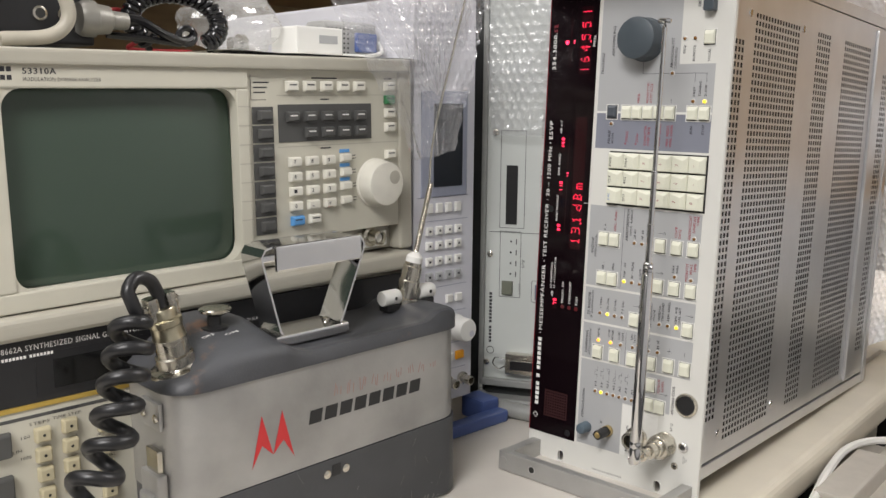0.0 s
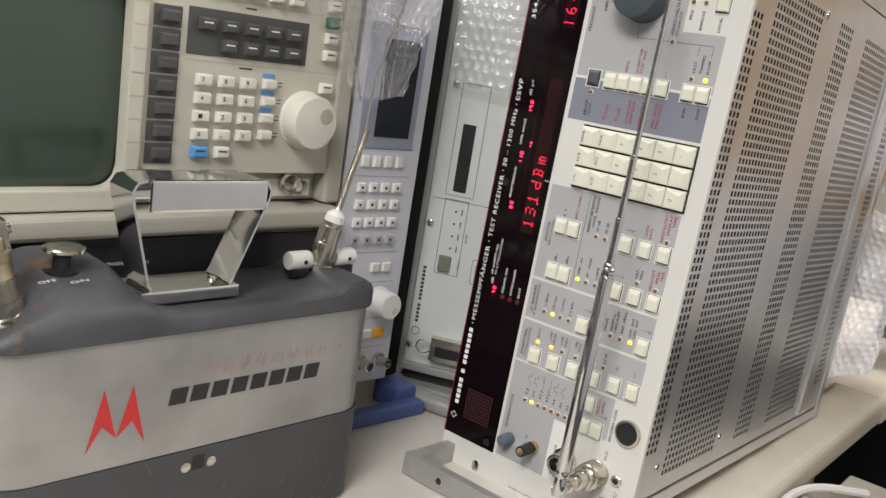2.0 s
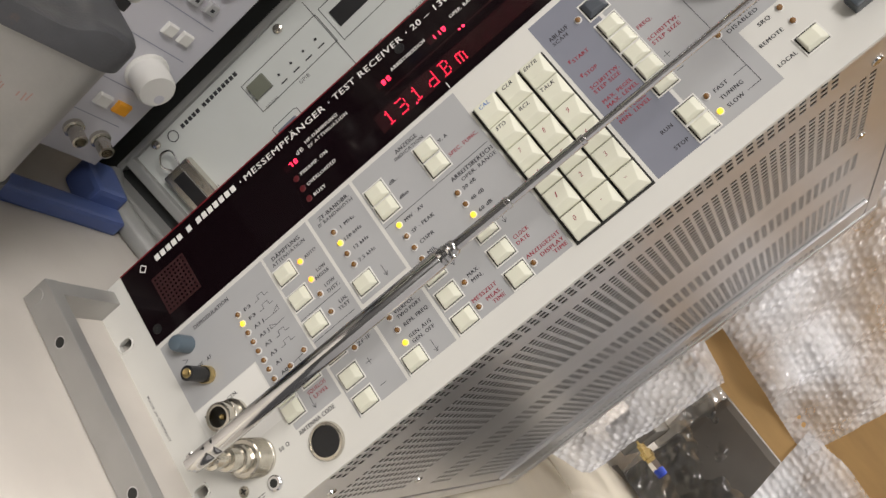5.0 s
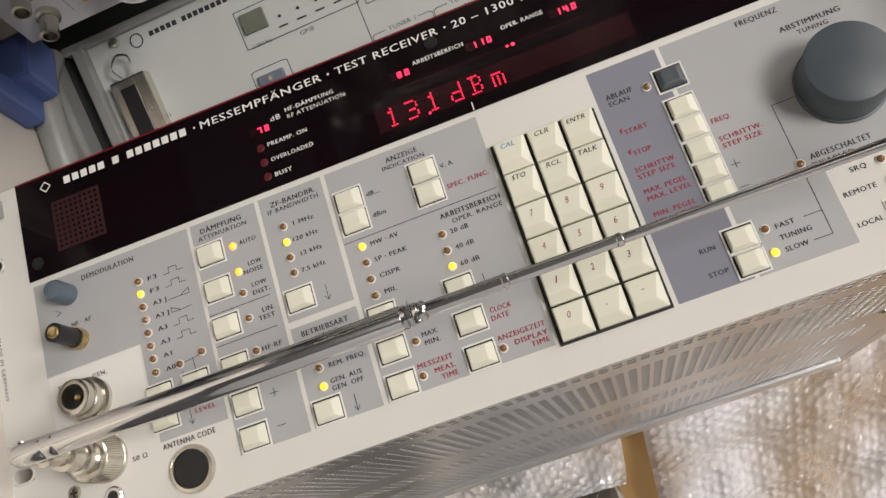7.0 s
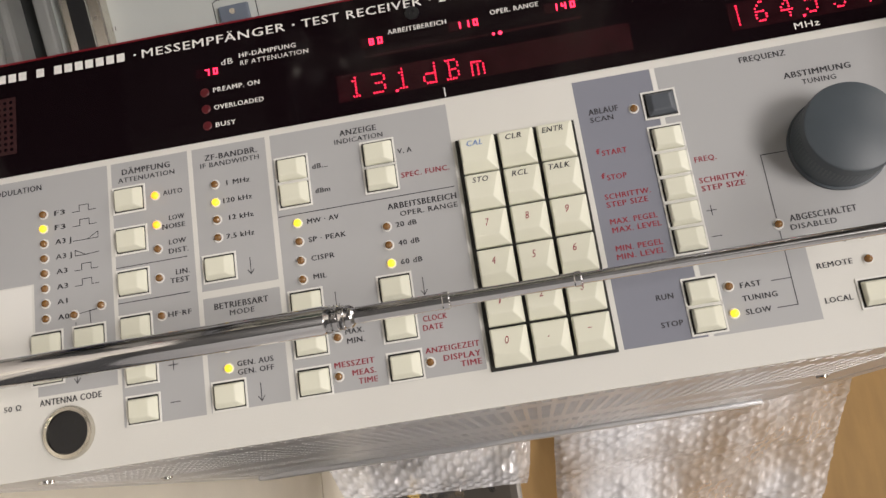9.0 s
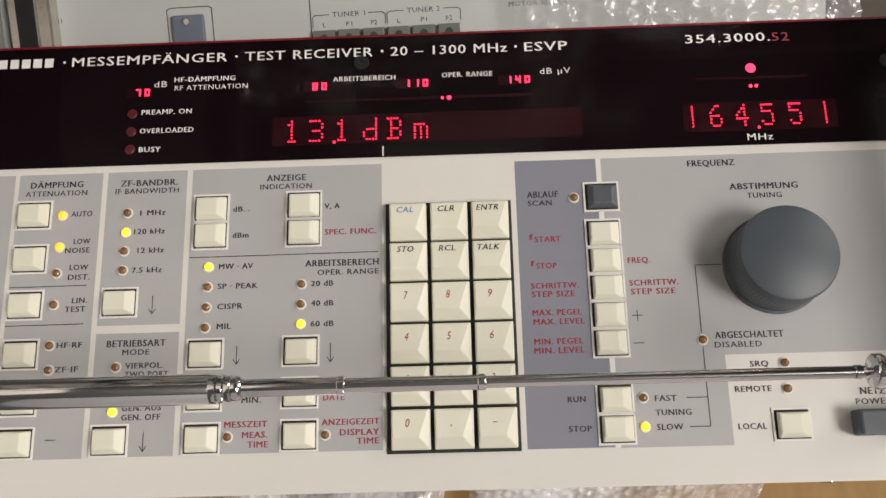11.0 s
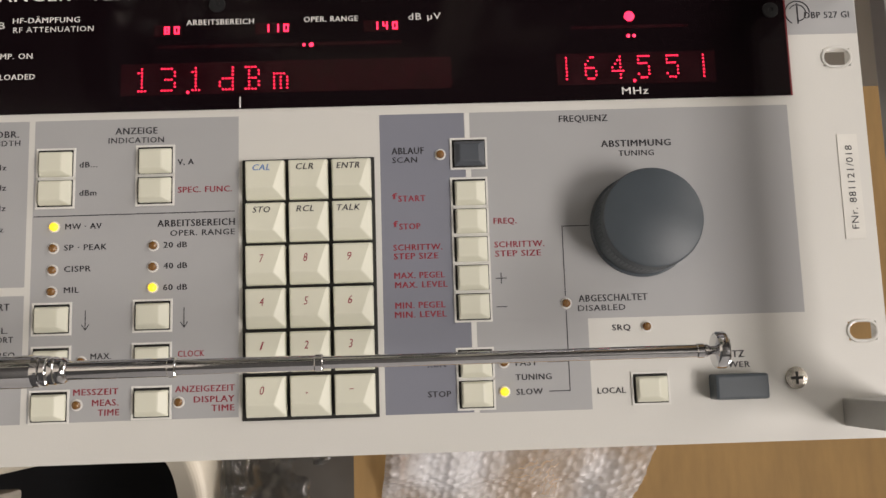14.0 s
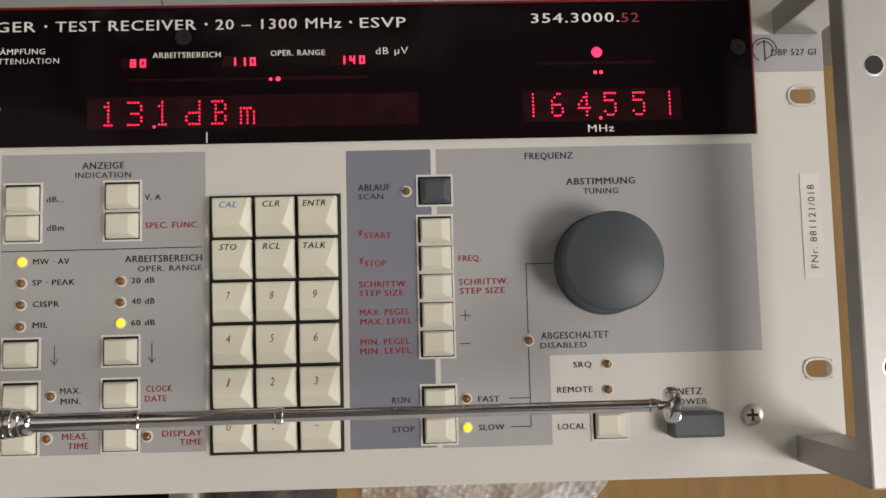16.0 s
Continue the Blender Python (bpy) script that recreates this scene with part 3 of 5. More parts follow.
# small indicator lamps
LIT = {(80.5, 77.5): LEDON, (128.7, 71.6): LEDAMBER, (128.6, 84.2): LEDAMBER, (153.8, 79.1): LEDON, (186.3, 93.7): LEDON, (221.5, 116.4): LEDON, (153.4, 146.8): LEDON, (344.9, 156.8): LEDON}
UNLIT = [(80.6, 71.3), (80.5, 83.9), (80.5, 90.2), (80.4, 96.5), (80.4, 102.8), (80.4, 109.0), (80.3, 115.3), (92.2, 115.5), (103.6, 113.4), (128.4, 94.4), (128.3, 106.5), (128.2, 121.9),
         (128.6, 131.0), (154.0, 71.4), (153.7, 86.5), (153.6, 94.0), (153.6, 130.6), (153.5, 138.6), (186.2, 101.4), (186.1, 109.2), (186.0, 116.9), (221.6, 101.4), (221.5, 109.0),
         (195.8, 156.7), (197.0, 141.8), (231.1, 156.8), (324.9, 70.9), (345.0, 146.6), (368.1, 126.4), (396.4, 135.5), (396.3, 144.7)]
for (u, v), m in list(LIT.items()) + [(p, LEDOFF) for p in UNLIT]:
    part("led_rim", lathe([(2.05, 0.08), (2.05, 0.35), (1.6, 0.4)], u, -v, 0, seg=16), WHITEPRINT, front)
    part("led", lathe([(1.5, 0.3), (1.45, 1.2), (1.0, 1.7), (0.3, 1.9)], u, -v, 0, seg=14), m, front, "lit amber lamp" if m is not LEDOFF else "", smooth=True)


# push buttons
def button(u0, u1, v0, v1, material=CREAM, h=3.2):
    k = "cream square push button with one sloped side" if material is CREAM else "dark grey push button"
    inset = (0.5, 3.2, 1.7, 0.6) if material is CREAM else (2.0, 2.0, 1.6, 1.4)
    # cap sits off-centre: the wider dark border left and above is its shadow
    b = part("push_button", soften(cap(bmesh.new(), u0 + 0.8, u1 - 0.3, -v1 + 0.4, -v0 - 0.9, 0.4, h, inset), 0.3), material, rx, k)
    part("button_well", flat_box(bmesh.new(), u0, u1, -v1, -v0, 0.14), GAP, b)
    bm = bmesh.new()
    for q in ((u0 - 0.7, u1 + 0.7, -v0, -v0 + 0.7), (u0 - 0.7, u1 + 0.7, -v1 - 0.7, -v1), (u0 - 0.7, u0, -v1, -v0), (u1, u1 + 0.7, -v1, -v0)):
        box(bm, *q, 0.06, 0.5)
    part("button_rim", bm, WHITEPRINT, b)


for u0, v0 in ((111.2, 66.0), (111.1, 83.4), (111.0, 101.2), (111.0, 119.8), (146.8, 101.2), (180.0, 65.6), (180.0, 76.1), (215.6, 65.3), (215.6, 76.0), (180.0, 121.4), (215.3, 121.2),
               (180.1, 136.7), (215.2, 136.4), (179.9, 151.9), (215.3, 151.5), (146.5, 151.8), (112.2, 136.8), (112.2, 152.0), (74.0, 131.0), (74.0, 120.8), (91.8, 120.8)):
    button(u0, u0 + 12.6, v0, v0 + 10.3)
button(329.2, 341.3, 65.6, 76.0, DARKKEY)
for k in range(5):
    button(328.9, 341.0, 80.3 + 10.25 * k, 90.4 + 10.25 * k)
for v in (141.7, 152.0):
    button(328.9, 341.0, v, v + 10.2)
button(390.4, 402.6, 152.1, 162.3)
b = part("power_button", bx(417.0, 435.6, -161.8, -153, 0.2, 8.5, bevel=1.0), KNOBGREY, rx, "dark grey rectangular power button")

# number pad
def pad_cap(x0, x1, y0, y1, z0=0.6, z1=5.2):
    """A key whose top tapers to a wedge on its far side, with a long slope at its foot."""
    bm = bmesh.new()
    zm = z0 + (z1 - z0) * 0.4
    rows = ([(x0, y0, z0), (x1, y0, z0), (x1, y1, z0), (x0, y1, z0)], [(x0, y0, zm), (x1, y0, zm), (x1, y1, zm + 1.8), (x0, y1, zm + 1.8)],
            [(x0 + 0.4, y0 + 4.2, z1), (x1 - 4.0, y0 + 4.2, z1), (x1 - 0.6, y1 - 0.4, z1), (x0 + 0.4, y1 - 0.4, z1)])
    a, m, b = ([bm.verts.new((x * MM, y * MM, z * MM)) for x, y, z in r] for r in rows)
    for p, q in ((a, m), (m, b)):
        for i in range(4):
            bm.faces.new((p[i], p[(i + 1) % 4], q[(i + 1) % 4], q[i]))
    bm.faces.new(b)
    bm.faces.new(a[::-1])
    return bm


part("keypad_well", bx(253.3, 300.9, -164.1, -71.2, 0.05, 0.6), GAP, rx, "black recess round the keys")
PAD = ("CAL CLR ENTR STO RCL TALK 7 8 9 4 5 6 1 2 3 0 . \u2013").split()
for i, s in enumerate(PAD):
    r, c = divmod(i, 3)
    u0, v0 = 254.2 + 15.4 * c, 71.9 + 15.3 * r
    k = part("pad_key", soften(pad_cap(u0 + 0.7, u0 + 14.7, -v0 - 14.5, -v0 - 0.5), 0.3), CREAM, rx, "cream key with sloped sides")
    w = 1.5 if len(s) == 1 else 2.05 * len(s)
    if s == ".":
        w = 0.7
    letters(s, u0 + 6.7 - w / 2, u0 + 6.7 + w / 2, -v0 - (3.1 if r < 2 else 5.2), 2.2 if r < 2 else 2.9, (BLUEINK if s == "CAL" else INK if r < 2 else RED), k, z=5.3, slant=0.22, bold=0.012 if r < 2 else 0.0)

# tuning knob
kb = part("tuning_knob", lathe([(18.6, 0.2), (18.6, 1.2), (17.7, 1.6), (17.5, 17.4), (17.1, 18.6), (16.4, 19.0)], 396.6, -99.2, 0, seg=72), KNOBGREY, rx, "large dark grey ribbed tuning knob", smooth=True)
bm = bmesh.new()
for k in range(72):
    a = 2 * math.pi * k / 72
    m = Matrix.Translation((396.6 * MM, -99.2 * MM, 0)) @ Matrix.Rotation(a, 4, "Z")
    box(bm, 17.0, 17.62, -0.38, 0.38, 2, 14.2, m=m)
part("knob_ribs", bm, KNOBGREY, kb)

# screws, sockets and small controls on the panel
def cross_screw(u, v, r=3.4):
    s = part("panel_screw", lathe([(r, 0.05), (r * 0.95, 0.6), (r * 0.6, 0.8)], u, -v, 0, seg=24), NICKEL, front, smooth=True)
    bm = bmesh.new()
    box(bm, u - r * 0.55, u + r * 0.55, -v - 0.45, -v + 0.45, 0.7, 0.86)
    box(bm, u - 0.45, u + 0.45, -v - r * 0.55, -v + r * 0.55, 0.7, 0.87)
    part("screw_cross", bm, GAP, s)


cross_screw(448.5, 155.2, 4.0)
cross_screw(32.0, 154.4, 3.2)
so = part("code_socket", lathe([(10.4, 0.1), (10.4, 1.2), (9.8, 2.2), (8.4, 2.4), (8.2, 1.0)], 88.3, -161.5, 0, seg=36), NICKEL, rx, "round multi-pin socket with nickel ring", smooth=True)
part("socket_insert", lathe([(8.1, 1.0), (8.1, 1.5)], 88.3, -161.5, 0, seg=30), BLACK, so)
for k in range(6):
    a = radians(60 * k)
    part("socket_pin", lathe([(0.8, 1.5), (0.8, 1.6)], 88.3 + 4.6 * math.cos(a), -161.5 + 4.6 * math.sin(a), 0, seg=8), GAP, so)
j = part("earth_socket", lathe([(4.3, 0.1), (4.3, 1.6), (3.6, 2.2), (2.4, 2.2), (2.2, 1.2)], 50.8, -161.6, 0, seg=24), CHROME, rx, smooth=True)
part("socket_bore", lathe([(2.2, 1.3), (2.2, 1.9)], 50.8, -161.6, 0, seg=18), GAP, j)
vk = part("volume_knob", lathe([(5.2, 0.2), (5.0, 10), (4.2, 12), (2.5, 12.6)], 44.6, -64.5, 0, seg=28), mat("blue_grey_plastic", (0.10, 0.135, 0.165), 0.4), rx, "small blue-grey volume knob", smooth=True)
ph = part("phone_plug", lathe([(4.6, 0.2), (4.6, 5), (4.0, 5.2), (4.3, 6), (4.3, 19), (3.4, 19.4)], 46.6, -87.5, 0, seg=24), BLACK, rx, "black adaptor plug with gold contacts", smooth=True)
part("plug_ring", lathe([(5.1, 0.1), (5.1, 4.6)], 46.6, -87.5, 0, seg=24), BRASS, ph, smooth=True)
part("plug_tip", lathe([(2.9, 19.3), (2.4, 19.9), (1.2, 19.6)], 46.6, -87.5, 0, seg=18), BRASS, ph)
stroke([(37, -70), (40, -72), (37, -73)], 0.3, 0.12, INK, front, "volume_sign")
nc = part("n_connector", lathe([(10.2, 0.1), (10.2, 2.5), (8.6, 3), (8.6, 9), (7.9, 9.4), (7.9, 14), (7.2, 14.4), (5.6, 14.4), (5.4, 5)], 47.6, -117.0, 0, seg=36), NICKEL, rx, "nickel coaxial panel socket", smooth=True)
part("centre_pin", lathe([(1.6, 5), (1.6, 11), (0.8, 12)], 47.6, -117.0, 0, seg=14), BRASS, nc)
part("socket_bore", lathe([(5.3, 5.0), (5.3, 6.0)], 47.6, -117.0, 0, seg=24), GAP, nc)

# the whip antenna on its elbow, plugged into the lower socket
an = empty("telescopic_antenna", BASE @ TURN, "chrome telescopic whip antenna plugged into the receiver's socket", "antenna")
part("coupling_nut", lathe([(10.6, 0.1), (10.6, 2), (10.2, 2.4), (10.2, 15.5), (9.6, 16.2), (7.6, 16.4), (7.4, 22), (6.2, 22.4), (6.2, 31), (4.2, 31.5), (4.0, 37), (5.0, 37.4), (5.0, 43), (3.2, 43.6), (3.0, 50)], 49.5, -144.6, 0, seg=40), NICKEL, an, "knurled nickel coupling", smooth=True)
bm = bmesh.new()
for k in range(60):
    a = 2 * math.pi * k / 60
    box(bm, 10.1, 10.6, -0.22, 0.22, 3, 15, m=Matrix.Translation((49.5 * MM, -144.6 * MM, 0)) @ Matrix.Rotation(a, 4, "Z"))
part("knurling", bm, NICKEL, an)
part("hinge", bx(45.5, 55.5, -147.6, -141.6, 49, 59, bevel=1.2), CHROME, an)
part("hinge_pin", lathe([(2.6, -4.2), (2.6, 4.2)], 49.5, -144.6, 55.5, "y", 16), CHROME, an, smooth=True)
AX = (-145.3, 55.5)
part("base_tube", lathe([(3.0, 46), (4.5, 48), (4.75, 52), (4.75, 60), (4.55, 60.6), (4.75, 61.2), (4.75, 65), (4.55, 65.6), (4.75, 66.2), (4.75, 205), (4.2, 206)], 0, AX[0], AX[1], "x", 32), CHROME, an, smooth=True)
part("tube_collar", lathe([(4.0, 203)] + [q for k in range(4) for q in ((4.6 - 0.25 * k, 206 + 2.1 * k), (4.6 - 0.25 * k, 207.4 + 2.1 * k), (3.8, 207.7 + 2.1 * k))] + [(3.0, 215)], 0, AX[0], AX[1], "x", 32), CHROME, an, smooth=True)
for r, x0, x1 in ((2.75, 212, 246), (2.3, 244, 288), (1.85, 286, 399)):
    part("antenna_section", lathe([(r, x0), (r, x1 - 2.5), (r + 0.25, x1 - 2.2), (r + 0.25, x1 - 0.4), (r - 0.3, x1)], 0, AX[0], AX[1], "x", 28), CHROME, an, smooth=True)
part("antenna_tip", lathe([(1.6, 396), (1.9, 397.5), (1.2, 398.4), (1.9, 399.6), (1.2, 400.6), (1.2, 401.6), (4.9, 401.9), (5.4, 402.6), (5.4, 404.6), (4.9, 405.2), (1.0, 405.4)], 0, AX[0], AX[1], "x", 32), CHROME, an, smooth=True)


# ---- the room ----
def slab(name, x0, x1, y0, y1, z0, z1, material, label="", kind="structure", bevel=0.0, category=""):
    """A block of the setting, in metres from the desk's top."""
    bm = bx(*[v * 1000 for v in (x0, x1, y0, y1, z0, z1)], bevel=bevel)
    me = bpy.data.meshes.new(name)
    bm.to_mesh(me)
    bm.free()
    me.materials.append(material)
    ob = new(name, me)
    ob.location.z = Z0
    return tagged(ob, label, category, "", kind)


DESKTOP = mat("desk_laminate", (0.585, 0.55, 0.50), 0.5, spread=0.05, scale=22, bump=0.1, bump_scale=260, stain=(0.50, 0.455, 0.40), stain_scale=34, stain_at=0.69)
# south and west walls darkened in colour to deepen reflections and cut fill light
DARKENED_WALL = mat("darkened_wall", (0.10, 0.098, 0.095), 0.7, spread=0.15, scale=3)
WALLPAINT = mat("wall_paint", (0.42, 0.405, 0.37), 0.8, spread=0.04, scale=6)
CARD = mat("cardboard", (0.48, 0.30, 0.12), 0.75, spread=0.10, scale=14, bump=0.3, bump_scale=320, stretch=(1, 1, 5))
DARKFLOOR = mat("dark_floor", (0.05, 0.05, 0.052), 0.6, spread=0.2, scale=8)
BEIGE = mat("beige_plastic", (0.51, 0.485, 0.40), 0.45, spread=0.03, scale=30, bump=0.1, bump_scale=900)
BEIGE2 = mat("beige_moulding", (0.42, 0.40, 0.335), 0.42, spread=0.04, scale=30, bump=0.1, bump_scale=900)
slab("floor", -2.2, 2.4, -2.6, 2.4, -0.80, -0.75, DARKFLOOR)
slab("ceiling", -2.2, 2.4, -2.6, 2.4, 1.80, 1.85, mat("ceiling_paint", (0.75, 0.73, 0.68), 0.85, scale=5))
slab("wall_north", -2.2, 2.4, 2.3, 2.4, -0.75, 1.8, WALLPAINT)
slab("wall_south", -2.2, 2.4, -2.7, -2.6, -0.75, 1.8, DARKENED_WALL)
slab("wall_west", -2.3, -2.2, -2.6, 2.3, -0.75, 1.8, DARKENED_WALL)
# unseen wall, lightened so that it brightens the receiver's aluminium cover
slab("wall_east", 2.4, 2.5, -2.6, 2.3, -0.75, 1.8, mat("lightened_wall", (0.52, 0.52, 0.52), 0.8, scale=4))
# housings are unseen; the last two belong to the added lights
for x, y in ((0.72, -1.95), (-0.65, -0.8), (0.95, 1.6)):
    lm = empty("ceiling_lamp", Matrix.Translation((x, y, 2.55)), "unseen white housing over a ceiling light", "ceiling lamp", "ceiling lamps")
    part("housing", bx(-420, 420, -620, 620, -15, 0), WHITEPRINT, lm)

dk = empty("desk", Matrix.Translation((0, 0, Z0)), "pale worn laminate desk with a rounded cream edge", "desk")
part("desk_top", bx(-900, 150, -1200, 640, -34, 0), DESKTOP, dk)
part("desk_wing", bx(190, 1100, 920, 1290, -34, -1.0), DESKTOP, dk)
part("desk_wing", bx(-600, 190, 641, 1290, -34, -1.0), DESKTOP, dk)
EDGE = mat("cream_edge", (0.60, 0.555, 0.46), 0.42, spread=0.05, scale=18, bump=0.1, stain=(0.45, 0.40, 0.31), stain_scale=30, stain_at=0.68)
part("edge_moulding", bx(150.5, 214, -1200, 640, -38, -0.2, bevel=14, segs=6), EDGE, dk, "rounded cream edge moulding")
bm = bmesh.new()
turn = smooth_path([(192, 636, 0), (195, 684, 0), (216, 752, 0), (244, 803, 0), (288, 838, 0), (352, 860, 0), (540, 870, 0), (1100, 870, 0)], 10)
rings = []
for k, p in enumerate(turn):
    d = (turn[min(k + 1, len(turn) - 1)] - turn[max(k - 1, 0)]).normalized()
    n = Vector((d.y, -d.x, 0))
    prof = [(-90, -34), (-90, -0.6), (8, -0.6)] + [(8 + 14 * math.sin(radians(15 * q)), -14.6 + 14 * math.cos(radians(15 * q))) for q in range(1, 7)] + [(22, -34)]
    rings.append([bm.verts.new((p + n * o + Vector((0, 0, z))) * MM) for o, z in prof])
for p, q in zip(rings, rings[1:]):
    for k in range(len(p)):
        bm.faces.new((p[k], p[(k + 1) % len(p)], q[(k + 1) % len(q)], q[k]))
bm.faces.new(rings[0])
bm.faces.new(rings[-1])
part("corner_moulding", bm, EDGE, dk, "curved cream corner piece")
# added sheet: hides the lit wall so the space below the desk stays black
part("under_desk_shade", bx(-900, 1100, 1268, 1289, -749, -34.5), mat("shade_black", (0.018, 0.018, 0.02), 0.6, spread=0.15, scale=12), dk, "near-black sheet added for the shade under the desk")
part("desk_leg", bx(-860, -800, -1100, -1040, -750, -34), BEIGE2, dk)
part("desk_leg", bx(100, 160, -1100, -1040, -750, -34), BEIGE2, dk)
part("desk_leg", bx(-860, -800, 560, 620, -750, -34), BEIGE2, dk)
part("desk_leg", bx(100, 160, 560, 620, -750, -34), BEIGE2, dk)
rail = empty("cable_trunking", Matrix.Translation((0, 0, Z0)), "grey-beige plastic cable trunking fixed along the desk edge", "cable trunking")
TRUNK = mat("trunking_plastic", (0.45, 0.42, 0.37), 0.5)
part("trunk_body", bx(234, 302, -500, 430, -100, -36, bevel=3), TRUNK, rail)
part("trunk_lid", bx(228, 262, 140, 276, -37, -16, bevel=3), TRUNK, rail)
part("trunk_bracket", bx(180, 236, 60, 90, -90, -60, bevel=2), TRUNK, rail)
part("trunk_bracket", bx(180, 236, 390, 420, -90, -60, bevel=2), TRUNK, rail)
cable = empty("white_cable", Matrix.Translation((0, 0, Z0)), "thin white cable hanging beside the desk edge", "cable")
part("cable_run", pipe(smooth_path([(250, -300, -32), (242, 30, -31), (232, 130, -22), (223, 200, -18), (220, 267, -17), (232, 320, -20), (262, 380, -31)]), 4.2, 8), WHITEPRINT, cable, smooth=True)

# ---- the grey portable radio ----
MX, MY, MYAW = 0.0145, 0.0, -4.5
RUBBER = mat("grey_crackle_paint", (0.058, 0.060, 0.066), 0.50, spread=0.22, scale=26, bump=0.35, bump_scale=700, stain=(0.15, 0.085, 0.055), stain_scale=24, stain_at=0.60)
HOUSING = mat("worn_aluminium_housing", (0.37, 0.365, 0.35), 0.40, 0.55, spread=0.22, scale=14, bump=0.2, bump_scale=300, stain=(0.30, 0.27, 0.235), stain_scale=22, stain_at=0.66)
BATTERY = mat("dark_grey_paint", (0.054, 0.056, 0.060), 0.46, spread=0.12, scale=20, bump=0.25, stain=(0.30, 0.29, 0.28), stain_scale=60, stain_at=0.74)
RADIO = rolled(face_frame(MX, MY, MYAW), -119, 0, 0.8)
radio = empty("portable_radio", RADIO, "scuffed grey and aluminium portable radio with a chrome handle", "radio")


def rounded_plan(a0, a1, c0, c1, r, n=6):
    pts = []
    for (ca, cc), s in (((a1 - r, c1 - r), 0), ((a0 + r, c1 - r), 90), ((a0 + r, c0 + r), 180), ((a1 - r, c0 + r), 270)):
        for k in range(n + 1):
            t = radians(s + 90 * k / n)
            pts.append((ca + r * math.cos(t), cc + r * math.sin(t)))
    return pts


def tower(levels, n=6):
    """Stacked rounded outlines: (height, a0, a1, c0, c1, radius)."""
    bm = bmesh.new()
    rings = [[bm.verts.new((a * MM, h * MM, c * MM)) for a, c in rounded_plan(a0, a1, c0, c1, r, n)] for h, a0, a1, c0, c1, r in levels]
    for p, q in zip(rings, rings[1:]):
        for i in range(len(p)):
            bm.faces.new((p[i], p[(i + 1) % len(p)], q[(i + 1) % len(q)], q[i]))
    bm.faces.new(rings[0])
    bm.faces.new(rings[-1])
    return bm


part("battery_case", tower([(0, -373, -110, -84, -2, 20), (3, -376, -108, -87, 1.6, 24), (71, -376, -108, -87, 1.6, 24)]), BATTERY, radio, "dark grey painted lower case with scratches", smooth=True)
part("housing", tower([(71.6, -377, -108, -88, 0.6, 26), (149, -377, -108, -88, 0.6, 26)]), HOUSING, radio, "bare scuffed aluminium upper case", smooth=True)


def cap_height(a, c):
    t = min(1.0, max(0.0, (a + 376) / 52))
    hump = 26 * t * t * (3 - 2 * t) / (1 + math.exp((a + 283) / 5.5)) * (0.45 + 0.55 * min(1.0, max(0.0, -c / 50)))
    lip = 9 / (1 + math.exp(-(a + 141) / 3.0))
    edge = 5.0 / (1 + math.exp(-(c + 10) / 2.0)) * (1 if a > -290 else 0.0)
    return 158 + hump + lip * 0.8 + edge * 0.35


bm = bmesh.new()
NA, NC = 70, 22
grid = []
for i in range(NA + 1):
    a = -379 + 273 * i / NA
    row = []
    for jj in range(NC + 1):
        c = -90 + 92 * jj / NC
        da, dc = max(-379 + 24 - a, a - (-106 - 24), 0), max(-90 + 24 - c, c - (2 - 24), 0)
        d = math.hypot(da, dc)
        aa, cc = a, c
        if d > 24:
            aa += (da / d) * (d - 24) * (1 if a < -242 else -1)
            cc += (dc / d) * (d - 24) * (1 if c < -44 else -1)
        rim = min(aa + 379, -106 - aa, cc + 90, 2 - cc)
        h = cap_height(aa, cc)
        k = min(1.0, max(0.0, 24 - d) / 8.0 if d > 0 else 1.0, max(rim, 0) / 8.0)
        h -= 7 * (1 - math.sqrt(max(0, 1 - (1 - k) ** 2)))
        row.append(bm.verts.new((aa * MM, h * MM, cc * MM)))
    grid.append(row)
for i in range(NA):
    for jj in range(NC):
        bm.faces.new((grid[i][jj], grid[i + 1][jj], grid[i + 1][jj + 1], grid[i][jj + 1]))
loop = [grid[i][0] for i in range(NA + 1)] + [grid[NA][k] for k in range(1, NC + 1)] + [grid[i][NC] for i in range(NA - 1, -1, -1)] + [grid[0][k] for k in range(NC - 1, 0, -1)]
low = [bm.verts.new((v.co.x, 149.5 * MM, v.co.z)) for v in loop]
for k in range(len(loop)):
    bm.faces.new((loop[k], loop[(k + 1) % len(loop)], low[(k + 1) % len(low)], low[k]))
top = part("top_cap", bm, RUBBER, radio, "grey moulded top cap, rubbed to rust at its edges", smooth=True)

# front marks: plain red twin peaks, blocks for the maker's name, worn red traces
LOGO = mat("logo_red", (0.52, 0.028, 0.03), 0.5, stain=(0.35, 0.2, 0.17), stain_scale=90, stain_at=0.7)
NAMEINK = mat("name_black", (0.02, 0.02, 0.02), 0.5)
bm = bmesh.new()
for s in (-1, 1):
    q = [(-303.5, 90), (-303.5 + s * 8.6, 121.5), (-303.5 + s * 18, 83.5), (-303.5 + s * 9, 99)]
    bm.faces.new([bm.verts.new((x * MM, y * MM, 0.9 * MM)) for x, y in q])
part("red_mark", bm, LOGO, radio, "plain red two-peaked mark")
blocks((8,), -272, -158, 109, 10.5, NAMEINK, radio, z=0.9, slant=0.18, fill=0.80)
random.seed(5)
